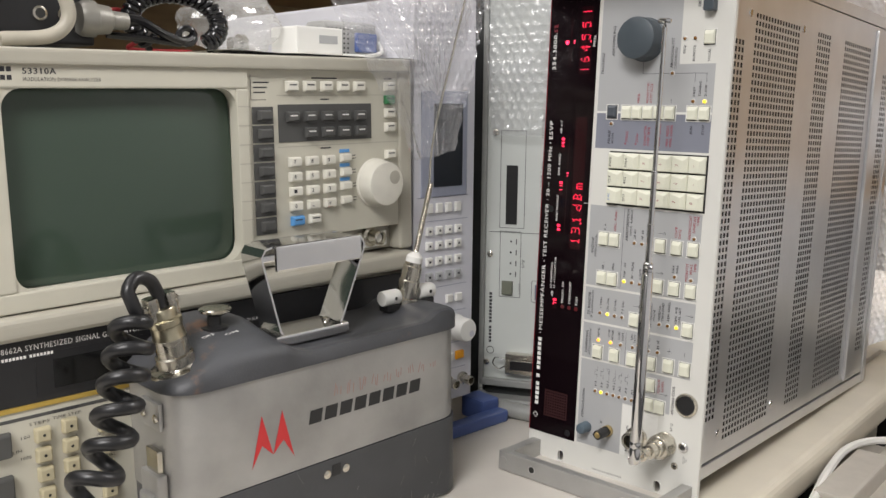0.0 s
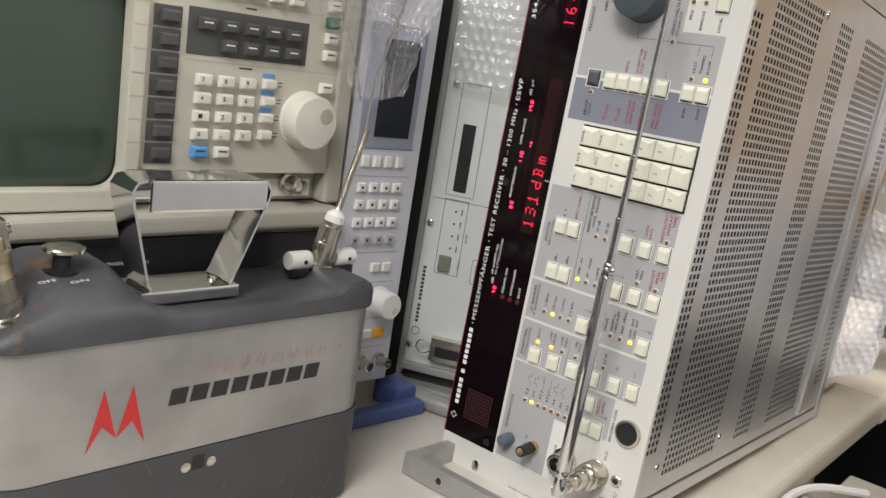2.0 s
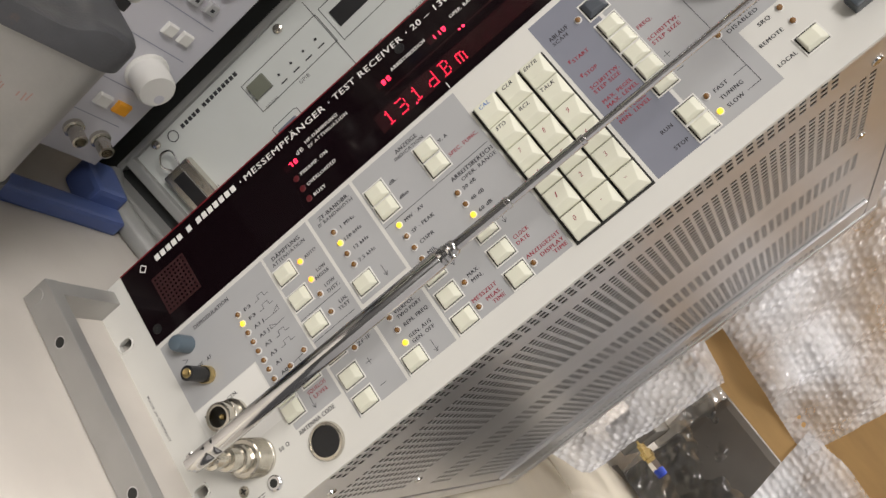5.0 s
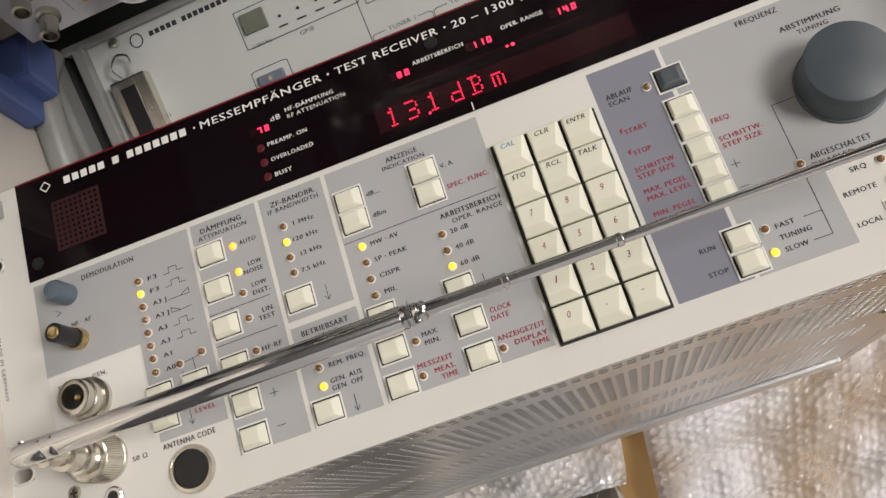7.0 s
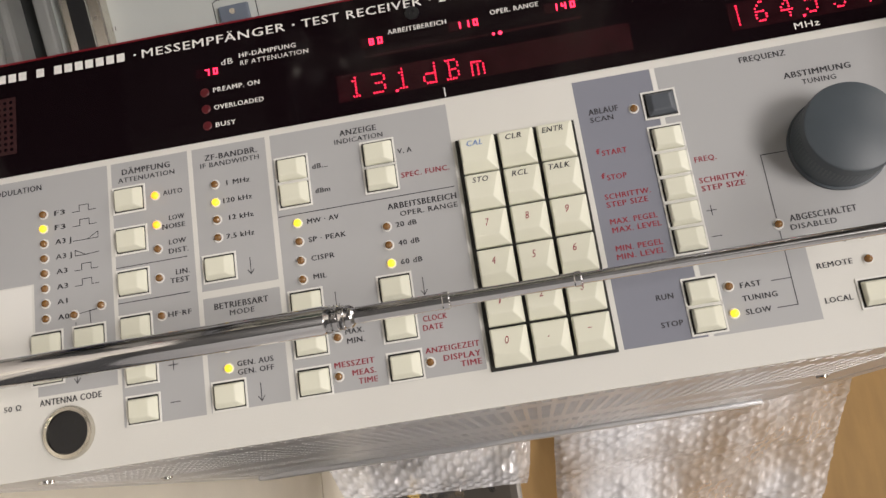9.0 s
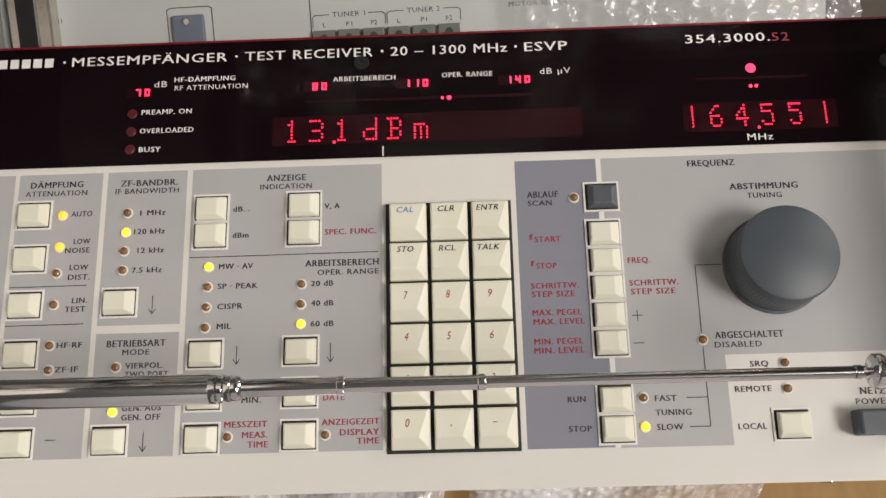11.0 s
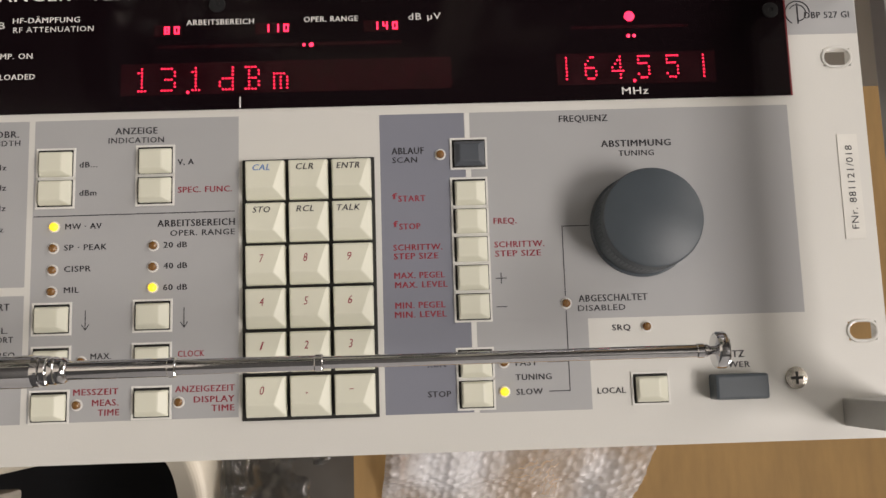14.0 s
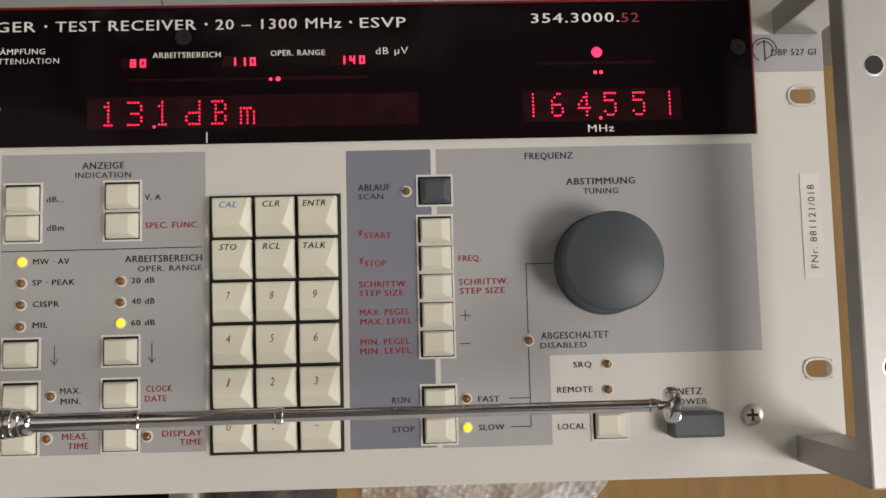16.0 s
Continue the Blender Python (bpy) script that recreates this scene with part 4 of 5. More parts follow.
for k in range(9):
    x = -249 + 12.5 * k
    for s in range(3):
        stroke([(x + random.uniform(0, 2) + 2.6 * s, 120 + random.uniform(-1, 2)), (x + 2.4 * s + random.uniform(1, 3), 129 - k * 0.3 + random.uniform(-3, 1))], 0.8, 0.9, mat("faded_red", (0.40, 0.26, 0.23), 0.6) if s == 0 and k == 0 else bpy.data.materials["faded_red"], radio, "worn_stroke")
for a in (-257, -239):
    part("case_bolt", lathe([(3.6, 0.5), (3.4, 2.4), (2.4, 3.0)], a, 60, 0, seg=18), NICKEL, radio, smooth=True)
part("latch_notch", bx(-252, -244, 57, 66, 0.4, 2), BLACK, radio)
SCRATCH = mat("scratch_grey", (0.16, 0.158, 0.155), 0.5)
for k in range(26):
    x, y = random.uniform(-340, -142), random.choice((random.uniform(8, 64), random.uniform(4, 14)))
    dx, dy = random.uniform(-7, 7), random.uniform(3, 15) * random.choice((0.3, 1))
    stroke([(x, y), (x + dx * 0.6, y + dy * 0.5), (x + dx, y + dy)], random.uniform(0.15, 0.4), 1.75, SCRATCH, radio, "scratch")
for k in range(16):
    x = -172 + 2.2 * k * random.uniform(0.5, 1)
    stroke([(x, random.uniform(3.5, 6)), (x + random.uniform(1, 3), random.uniform(4, 8))], random.uniform(0.8, 2), 1.7, SCRATCH, radio, "worn_edge")
# latch and hinge on the rounded end
part("strap_lug", bx(-379.5, -376.5, 122, 142, -44, -18, bevel=1.2), CAST, radio)
for c in (-38, -20):
    part("lug_rivet", lathe([(3.2, -5), (3.0, -6), (1.5, -6.6)], -376, 132, c, "x", 14), NICKEL, radio, smooth=True)
lt = part("latch", bx(-384, -376.5, 66, 92, -42, -16, bevel=2), CAST, radio, "dull metal toggle latch")
part("latch_lever", bx(-388, -382, 40, 78, -38, -20, bevel=2), CAST, lt)
part("latch_plate", bx(-381, -377, 90, 108, -38, -20, bevel=1), NICKEL, lt)

# chrome strap handle
HC = -40


def strap(points, w, t=1.6):
    bm = bmesh.new()
    pts = [Vector(p) for p in points]
    rings = []
    for i, p in enumerate(pts):
        d = (pts[min(i + 1, len(pts) - 1)] - pts[max(i - 1, 0)]).normalized()
        n = Vector((-d.y, d.x)) * t / 2
        rings.append([bm.verts.new((x * MM, y * MM, z * MM)) for x, y, z in ((p.x + n.x, p.y + n.y, HC - w / 2), (p.x + n.x, p.y + n.y, HC + w / 2), (p.x - n.x, p.y - n.y, HC + w / 2), (p.x - n.x, p.y - n.y, HC - w / 2))])
    for a, b in zip(rings, rings[1:]):
        for k in range(4):
            bm.faces.new((a[k], a[(k + 1) % 4], b[(k + 1) % 4], b[k]))
    bm.faces.new(rings[0])
    bm.faces.new(rings[-1])
    return bm


hd = part("handle", strap([(-274, 168), (-276, 171), (-289, 222), (-290, 229), (-287, 234), (-281, 235.5), (-204, 235.5), (-198, 234), (-195, 229), (-196, 223), (-218, 171), (-220, 168)], 28), CHROME, radio, "bent chrome strap handle", smooth=True)
part("grip_lip", bx(-280, -200, 217, 236.5, HC + 14, HC + 17.5, bevel=1.5), CHROME, hd, "folded chrome grip lip")
part("grip_lip", bx(-280, -200, 218, 236.5, HC - 17.5, HC - 14, bevel=1.5), CHROME, hd)
part("handle_plate", bx(-282, -214, 160, 168, HC - 17, HC + 17, bevel=1), CHROME, hd, "chrome base plate")
for a in (-272, -224):
    part("plate_screw", lathe([(3.5, 0), (3.2, 1.8), (1.5, 2.4)], a, 168, HC, "y", 16), NICKEL, hd, smooth=True)

# switch, its printing, and the microphone plug
AGED = mat("aged_nickel", (0.43, 0.41, 0.36), 0.27, 1.0, spread=0.15, scale=70, stain=(0.25, 0.22, 0.16), stain_scale=60, stain_at=0.64)
sw = part("switch_knob", lathe([(10, 0), (10, 2), (5, 3), (5, 10), (4, 12)], -322, 179, -42, "y", 24), BLACK, radio, smooth=True)
part("switch_button", lathe([(4, 9), (11.5, 13), (11.8, 14.6), (10.8, 15.4), (2, 15.2)], -321, 179, -42, "y", 28), NICKEL, sw, "round worn metal button", smooth=True)
for s, a, c in (("OFF", -336, -26), ("ON", -320, -22)):
    me = letters(s, -5, 5, 0, 4.2, WHITEINK, radio, z=0)
    me.matrix_local = Matrix.Translation((a * MM, 179.5 * MM, c * MM)) @ Matrix.Rotation(radians(-90), 4, "X") @ Matrix.Rotation(radians(-6), 4, "Y")
PLUG = Matrix.Translation((-358 * MM, 160 * MM, -30 * MM)) @ Matrix.Rotation(radians(12), 4, "Z")


def leaning(bm):
    bmesh.ops.transform(bm, matrix=PLUG, verts=bm.verts)
    return bm


pl = part("plug_base", leaning(lathe([(19, -8), (19, 0.5), (18.2, 2), (14, 3), (13.2, 4), (13.2, 11), (11.6, 12), (11.6, 24), (10.4, 25)], 0, 0, 0, "y", 36)), AGED, radio, "chrome threaded socket ring", smooth=True)
part("plug_shell", leaning(lathe([(11.4, 22), (11.4, 25), (10.8, 26), (10.8, 33), (11.6, 34), (11.6, 38), (9.6, 39), (9.6, 44), (8.5, 46)], 0, 0, 0, "y", 32)), mat("pale_gold_plate", (0.50, 0.46, 0.34), 0.3, 1.0, spread=0.12, scale=90), pl, "pale gold plug shell", smooth=True)
for s in (-1, 1):
    part("cable_clamp", leaning(bx(-10.5 if s < 0 else 3, -3 if s < 0 else 10.5, 38, 55, -6, 6, bevel=2)), AGED, pl)
    part("clamp_screw", leaning(lathe([(2.8, -3), (2.8, 3), (1.4, 3.5)], 10 * s, 48, 0, "x", 12)), AGED, pl, smooth=True)
# coiled black cord
cord = empty("coiled_cord", RADIO, "thick black coiled microphone cord plugged into the radio", "cord")
CORD = mat("black_rubber", (0.013, 0.013, 0.014), 0.38, spread=0.1)
axis_pts = smooth_path([(-390, 206, -18), (-401, 184, -10), (-413, 158, 0), (-428, 126, 8), (-457, 92, 14), (-485, 58, 18), (-506, 20, 22)], 8)
path = smooth_path([(-366, 200, -30), (-370, 216, -30), (-376, 225, -29), (-387, 228, -25), (-396, 220, -20)], 6)[:-1]
turns, N = 9.5, 360
cum = [0.0]
for p, q in zip(axis_pts, axis_pts[1:]):
    cum.append(cum[-1] + (q - p).length)
for k in range(N):
    s = cum[-1] * k / (N - 1)
    i = max(j for j in range(len(cum) - 1) if cum[j] <= s + 1e-9)
    f = (s - cum[i]) / (cum[i + 1] - cum[i])
    p = axis_pts[i].lerp(axis_pts[i + 1], f)
    d = (axis_pts[i + 1] - axis_pts[i]).normalized()
    e1 = d.cross(Vector((0, 0, 1))).normalized()
    e2 = d.cross(e1)
    # the coils lie closer at the top than at the bottom
    ph = 2 * math.pi * turns * (1.45 * k / (N - 1) - 0.45 * (k / (N - 1)) ** 2) + 2.2
    R = 11.6 * min(1.0, k / 12)
    path.append(p + e1 * math.cos(ph) * R + e2 * math.sin(ph) * R)
part("cord", pipe(path, 4.6, 10), CORD, cord, smooth=True)

# whip antenna on the radio
wa = empty("radio_whip", RADIO, "thin whip antenna with a spring base on the radio", "antenna")
B = Vector((-127, 164, -54))
D1 = Vector((0.18, 0.97, 0.12)).normalized()
ROT = Vector((0, 0, 1)).rotation_difference(D1).to_matrix().to_4x4()


def along(profile, seg=24):
    bm = lathe(profile, 0, 0, 0, seg=seg)
    bmesh.ops.transform(bm, matrix=Matrix.Translation(B * MM) @ ROT, verts=bm.verts)
    return bm


part("antenna_socket", along([(11, -4), (11, 4), (9.5, 5), (9.5, 20), (8.6, 21), (8.6, 33), (7.4, 34), (7.4, 38)]), NICKEL, wa, "worn nickel antenna plug", smooth=True)
part("insulator", along([(7.6, 37), (7.2, 42), (4, 45), (2.6, 46)]), WHITEPRINT, wa, "white plastic cap", smooth=True)
sp = []
for k in range(420):
    t = k / 419
    a = 2 * math.pi * 42 * t
    q = ROT @ Vector((1.9 * math.cos(a), 1.9 * math.sin(a), 46 + 62 * t))
    sp.append(B + q)
part("spring", pipe(sp, 0.75, 5), NICKEL, wa, "tight metal spring", smooth=True)
part("rod", pipe(smooth_path([B + ROT @ Vector((0, 0, 100)), Vector((-99, 310, -46)), Vector((-77, 390, -42)), Vector((-53, 480, -36))]), 0.9, 8), NICKEL, wa, smooth=True)
for a in (-156, -115):
    k = part("side_knob", lathe([(1, 0), (6.2, 0.2), (6.9, 1.4), (6.9, 17), (6.2, 18.4), (1, 18.6)], a, 171.5, -52, "x", 28), WHITEPRINT, radio, "small white round clamp knob", smooth=True)
    part("knob_hole", lathe([(1.6, 0), (1.6, 0.3)], a + 11, 171.5, -45.2, seg=12), GAP, k)
    part("knob_lug", bx(a + 2, a + 16, 160, 166, -58, -46, bevel=1), BLACK, k)

# ---- the modulation domain analyzer on the left ----
an2 = empty("domain_analyzer", rolled(face_frame(-0.119, -0.27, -4), 110, 280, 0.9), "cream bench analyzer with a large dark green screen", "analyzer")
HP = mat("cream_case", (0.54, 0.52, 0.435), 0.48, spread=0.03, scale=26, bump=0.15, bump_scale=900, stain=(0.52, 0.49, 0.40), stain_scale=16, stain_at=0.70)
HPD = mat("dark_key_plate", (0.075, 0.075, 0.072), 0.55)
HPKEY = mat("white_key", (0.70, 0.68, 0.60), 0.45)
CRT = mat("dark_green_glass", (0.045, 0.068, 0.050), 0.14, spread=0.05, scale=5, rough_spread=0.03)
part("case", bx(-214, 206, 199, 372, -400, -18, bevel=4), BEIGE2, an2)
bm = bmesh.new()
for q in ((-216, 30, 350, 366), (-216, 30, 198, 212), (-216, -158, 212, 350), (19, 30, 212, 350)):
    box(bm, *q, -8, 5, bevel=1.5)
scr = part("screen_bezel", bm, HP, an2, "deep cream screen surround")
bm = bmesh.new()
for i in range(25):
    for jj in range(19):
        x, y = -158 + 177 * i / 24, 212 + 138 * jj / 18
        nx, ny = (x + 69.5) / 88.5, (y - 281) / 69
        bm.verts.new((x * MM, y * MM, (-6 + 7 * (1 - nx * nx * 0.5 - ny * ny * 0.5) - 5) * MM))
bm.verts.ensure_lookup_table()
for i in range(24):
    for jj in range(18):
        bm.faces.new([bm.verts[k] for k in (i * 19 + jj, (i + 1) * 19 + jj, (i + 1) * 19 + jj + 1, i * 19 + jj + 1)])
part("screen_glass", bm, CRT, scr, "dark green switched-off picture tube", smooth=True)
for x, y, sx, sy in ((-158, 350, 1, -1), (19, 350, -1, -1), (-158, 212, 1, 1), (19, 212, -1, 1)):
    bm = bmesh.new()
    r = 14
    arc = [(x + sx * (r - r * math.cos(radians(9 * k))), y + sy * (r - r * math.sin(radians(9 * k)))) for k in range(11)]
    pts = [(x - sx * 1, y - sy * 1)] + [(px, py) for px, py in arc]
    lo = [bm.verts.new((px * MM, py * MM, -8 * MM)) for px, py in pts]
    hi = [bm.verts.new((px * MM, py * MM, 3.6 * MM)) for px, py in pts]
    bm.faces.new(hi)
    bm.faces.new(lo[::-1])
    for k in range(len(pts)):
        bm.faces.new((lo[k], lo[(k + 1) % len(pts)], hi[(k + 1) % len(pts)], hi[k]))
    part("bezel_corner", bm, HP, scr)
part("top_trim", bx(-218, 204, 365, 377, -12, 8, bevel=3, segs=3), BEIGE2, an2, "beige top trim")
part("side_trim", bx(192, 209, 198, 374, -14, 4, bevel=4, segs=3), BEIGE2, an2)
kp = part("key_panel", bx(30, 193, 222.5, 366, -8, 1.5, bevel=0.8), HP, an2, "cream key panel")
part("recess", bx(30, 192, 199, 222, -20, -12), BEIGE2, an2, "shadowed recess for the sockets")
part("socket_plate", bx(112, 186, 202, 216, -12, -9), WHITEPRINT, an2)
bn = part("input_socket", lathe([(9.5, -9), (9.5, -5), (6.8, -4), (6.8, 8), (5.4, 9), (5.2, 2)], 164, 213, 0, seg=28), NICKEL, an2, "nickel bayonet socket", smooth=True)
part("socket_pin", lathe([(4.4, 3), (4.4, 5)], 164, 213, 0, seg=16), LABEL, bn)
part("lower_bar", bx(-220, 204, 180, 197, -30, 14, bevel=6, segs=4), BEIGE2, an2, "rounded beige lower trim bar")
letters("53310A", -143, -121, 361.5, 4.0, INK, an2, z=5.15, bold=0.012)
letters("MODULATION DOMAIN ANALYZER", -143, -90, 356, 2.6, INK, an2, z=5.15)
blocks((7,), -178, -149, 362.5, 3.2, INK, an2, z=5.15)
blocks((7,), -178, -149, 357, 3.2, INK, an2, z=5.15)


def hp_key(a, b, w, h, material, parent=None, mark=None, inkm=INK, label=""):
    k = part("key", soften(cap(bmesh.new(), a - w / 2, a + w / 2, b - h / 2, b + h / 2, 1.4, 6.4, (1, 1, 1.2, 0.8)), 0.5), material, an2, label)
    if mark and len(mark) < 3:
        letters(mark, a - 3.2, a - 3.2 + 1.9 * len(mark), b + 0.6, 3.2, inkm, k, z=6.5, bold=0.02)
    elif mark:
        stroke([(a - 3.6, b + 1.2), (a + 2.6, b + 1.2)], 1.0, 6.5, inkm, k, "word_bar")
    return k


for k in range(7):
    b0 = 328.3 - 15.3 * k
    part("softkey_plate", bx(34.5, 54.5, b0 - 7, b0 + 7, 1.4, 2.2), HPD, an2)
    hp_key(45.5, b0, 13, 8.5, HPD)
    stroke([(20, b0 + 7.6), (30, b0 + 7.4)], 0.8, 5.2, BEIGE2, an2, "softkey_groove")
part("key_plate", bx(59.5, 160, 305.5, 337, 1.4, 2.2, bevel=0.4), HPD, an2)
for k in range(5):
    hp_key(73 + 18.2 * k, 326.5, 12.5, 9, HPD, mark="---", inkm=WHITEINK)
    hp_key(73 + 18.1 * k, 352, 12, 9, HPKEY, mark="---")
for k in range(4):
    hp_key(91.5 + 18.2 * k, 313, 12.5, 9, HPD, mark="---", inkm=WHITEINK)
GREENK = mat("green_key", (0.03, 0.16, 0.06), 0.45)
BLUEK = mat("blue_key", (0.10, 0.30, 0.62), 0.45)
for b0, m in ((352, HPKEY), (340, GREENK), (328, HPKEY), (315, HPKEY), (290, HPKEY)):
    hp_key(181, b0, 11.5, 8.5, m, mark="---")
for r, row in enumerate(("789", "456", "123", "0.\u00b1")):
    for c, s in enumerate(row):
        hp_key(74 + 18 * c, 288.5 - 12.6 * r, 12.5, 8.5, HPKEY, mark=s)
    hp_key(128.5, 289.5 - 12.6 * r, 11.5, 7.5, HPKEY)
    part("blue_strip", bx(123, 134, 294 - 12.6 * r, 297 - 12.6 * r, 1.5, 1.9), BLUEK, an2) if r < 3 else None
    for q in (0, 2.6):
        stroke([(137.5, 291 - 12.6 * r - q), (141, 291 - 12.6 * r - q)], 0.7, 1.7, INK, an2, "unit_bar")
hp_key(75, 238, 13, 8.5, BLUEK, mark="---")
hp_key(93, 238, 12, 8.5, HPKEY, mark="---")
for a, b, w in ((108, 359, 26), (181, 359, 9), (108, 299, 10), (108, 333.5, 12), (108, 341, 8)):
    stroke([(a - w / 2, b), (a + w / 2, b)], 1.1, 1.7, INK, an2, "word_bar")
for k in range(3):
    stroke([(37, 355 - 4 * k), (51 - 2 * k, 355 - 4 * k)], 1.1, 1.7, INK, an2, "word_bar")
stroke([(34, 361), (34, 341), (48, 341)], 0.4, 1.7, INK, an2)
stroke([(59, 301.5), (192, 301.5)], 0.7, 1.6, BEIGE2, an2, "panel_groove")
stroke([(59, 344.5), (192, 344.5)], 0.7, 1.6, BEIGE2, an2, "panel_groove")
kn = part("rotary_knob", lathe([(22.5, 1.4), (22.5, 3), (21.4, 4), (20.4, 17), (19.4, 18.6), (17, 19)], 164, 264.5, 0, seg=64), HPKEY, an2, "large cream rotary knob with a finger dimple", smooth=True)
part("finger_dimple", lathe([(6.2, 19.05), (5.6, 19.2), (2, 19.1)], 173, 270, 0, seg=28), BEIGE2, kn, smooth=True)

# ---- the signal generator under it ----
sg = empty("signal_generator", face_frame(-0.112, -0.27, -4), "black and cream synthesized signal generator under the analyzer", "signal generator")
DARKP = mat("black_panel", (0.016, 0.016, 0.017), 0.4, spread=0.15)
KEYTAN = mat("tan_key", (0.47, 0.42, 0.28), 0.5)
part("case", bx(-216, 204, 4, 178, -420, -4, bevel=3), BEIGE2, sg)
part("black_panel", bx(-214, 202, 129, 177, -4, 0, bevel=0.5), DARKP, sg, "glossy black upper panel")
part("gold_strip", bx(-214, 202, 125.5, 129, -4, 1.2, bevel=0.5), mat("gold_trim", (0.60, 0.42, 0.10), 0.35, 0.6), sg, "thin gold trim strip")
part("key_panel", bx(-214, 202, 10, 125.5, -4, 0), HP, sg)
part("dark_display", bx(-138, -60, 137, 158, -1, 0.4), mat("display_smoke", (0.006, 0.006, 0.006), 0.12), sg)
part("display_frame", bx(-150, -50, 133, 164, -1, 0.2), BLACK, sg)
letters("8662A SYNTHESIZED SIGNAL GENERATOR", -172, -72, 169.5, 4.0, WHITEINK, sg, z=0.5, bold=0.008)
blocks((7, 7), -172, -137, 163.4, 2.2, WHITEINK, sg, z=0.5)
letters("MODULATION", 12, 42, 160, 2.4, WHITEINK, sg, z=0.5)
part("print_bar", bx(-176, -90, 118.5, 121, -1, 0.15), HPD, sg)
letters("SWEEP", -140, -122, 119.7, 2.6, INK, sg, z=0.3, bold=0.02)
for s, a0, a1, b in (("STEPS", -157, -143, 114.5), ("TIME STEP", -141, -121, 115.2), ("100", -163, -157, 106), ("LIN", -169, -163, 97), ("1000", -164, -157, 91), ("AUTO", -110, -100, 95), ("MANUAL", -111, -97, 76.5), ("SINGLE", -110, -97, 58.5)):
    letters(s, a0, a1, b, 2.2, INK, sg, z=0.3)
for a, b in ((-149, 106), (-149, 91), (-148.5, 76.5), (-148, 61), (-148, 46), (-130, 108), (-130, 93), (-130, 78), (-130, 63), (-104, 102), (-104, 85), (-104, 68), (-103, 50)):
    k = part("tan_button", soften(cap(bmesh.new(), a - 5.6, a + 5.6, b - 5.4, b + 5.4, 0, 5.5, (0.8, 0.8, 0.8, 0.8)), 0.8), KEYTAN, sg, "tan square button with a dark dot")
    part("button_dot", lathe([(1.1, 5.5), (1.1, 5.7)], a, b, 0, seg=10), GAP, k)
for b in (104, 73, 42):
    part("dark_button", soften(cap(bmesh.new(), -184, -170, b - 9, b + 9, 0, 6, (1, 1, 1, 1)), 0.8), HPD, sg, "dark rounded button")

# ---- the pale lilac analyzer beside it ----
zu = empty("spectrum_analyzer", face_frame(-0.1, 0.0, -6), "pale lilac-white analyzer with small keys and blue feet", "analyzer")
LILAC = mat("lilac_white", (0.60, 0.60, 0.645), 0.45, spread=0.03, scale=20)
LILACD = mat("blue_grey_bezel", (0.30, 0.32, 0.40), 0.5)
part("case", bx(-54, 24, 34, 438, -380, -3, bevel=3), LILAC, zu)
part("front_plate", bx(-55, 27, 30, 440, -3, 0, bevel=1), LILAC, zu)
part("screen_surround", bx(-46, 16, 246, 350, -0.5, 1.2, bevel=1), LILACD, zu)
part("dark_screen", bx(-30, 9, 256, 338, 0.5, 1.6), mat("dark_lcd", (0.015, 0.018, 0.025), 0.15), zu)
for k in range(4):
    part("small_key", soften(cap(bmesh.new(), -39 + 12.8 * k, -31 + 12.8 * k, 230, 240, 0, 3, (0.7, 0.7, 0.7, 0.7)), 0.3), WHITEPRINT, zu)
    for r, b in enumerate((212, 197, 181, 165.5)):
        kk = part("small_key", soften(cap(bmesh.new(), -39.5 + 13.2 * k, -31 + 13.2 * k, b - 4, b + 4.5, 0, 3, (0.7, 0.7, 0.7, 0.7)), 0.3), GREY if r == 3 else WHITEPRINT, zu)
        part("key_mark", bx(-36.4 + 13.2 * k, -34 + 13.2 * k, b - 0.8, b + 1.4, 3, 3.15), INK, kk)
for a in (-7, 6):
    part("small_key", soften(cap(bmesh.new(), a - 4.5, a + 4.5, 136, 144.5, 0, 3, (0.7, 0.7, 0.7, 0.7)), 0.3), WHITEPRINT, zu)
for b in (222, 246, 154, 126, 92, 64):
    stroke([(-50, b), (18, b)], 0.7, 0.25, LILACD, zu, "panel_line")
kz = part("dial", lathe([(14, 0.3), (14, 2), (12.6, 3), (12.2, 18), (11, 20)], 3, 108, 0, seg=36), WHITEPRINT, zu, "white cylindrical dial", smooth=True)
part("dial_dimple", lathe([(3.4, 20.02), (3, 20.2)], 8, 104, 0, seg=16), LILAC, kz)
part("orange_key", soften(cap(bmesh.new(), 3, 14, 73, 82, 0, 3.5, (0.8, 0.8, 0.8, 0.8)), 0.4), mat("orange_key", (0.75, 0.33, 0.02), 0.45), zu, "small orange key")
part("small_key", soften(cap(bmesh.new(), -12, -1, 73, 82, 0, 3.5, (0.8, 0.8, 0.8, 0.8)), 0.4), WHITEPRINT, zu)
for a in (-8, 13):
    bz = part("signal_socket", lathe([(6.6, 0.2), (6.6, 3), (4.9, 3.6), (4.9, 15), (3.6, 15.4), (3.4, 8)], a, 51, 0, seg=22), NICKEL, zu, "nickel bayonet socket", smooth=True)
BLUEF = mat("blue_plastic", (0.085, 0.13, 0.33), 0.45, spread=0.05, scale=40)
bm = bmesh.new()
box(bm, -60, 56, 0, 13, 14, 30, bevel=3)
box(bm, 30, 56, 0, 24, -18, 16, bevel=4)
box(bm, -60, -36, 0, 32, -18, 16, bevel=4)
part("blue_foot", bm, BLUEF, zu, "blue plastic tilt foot")

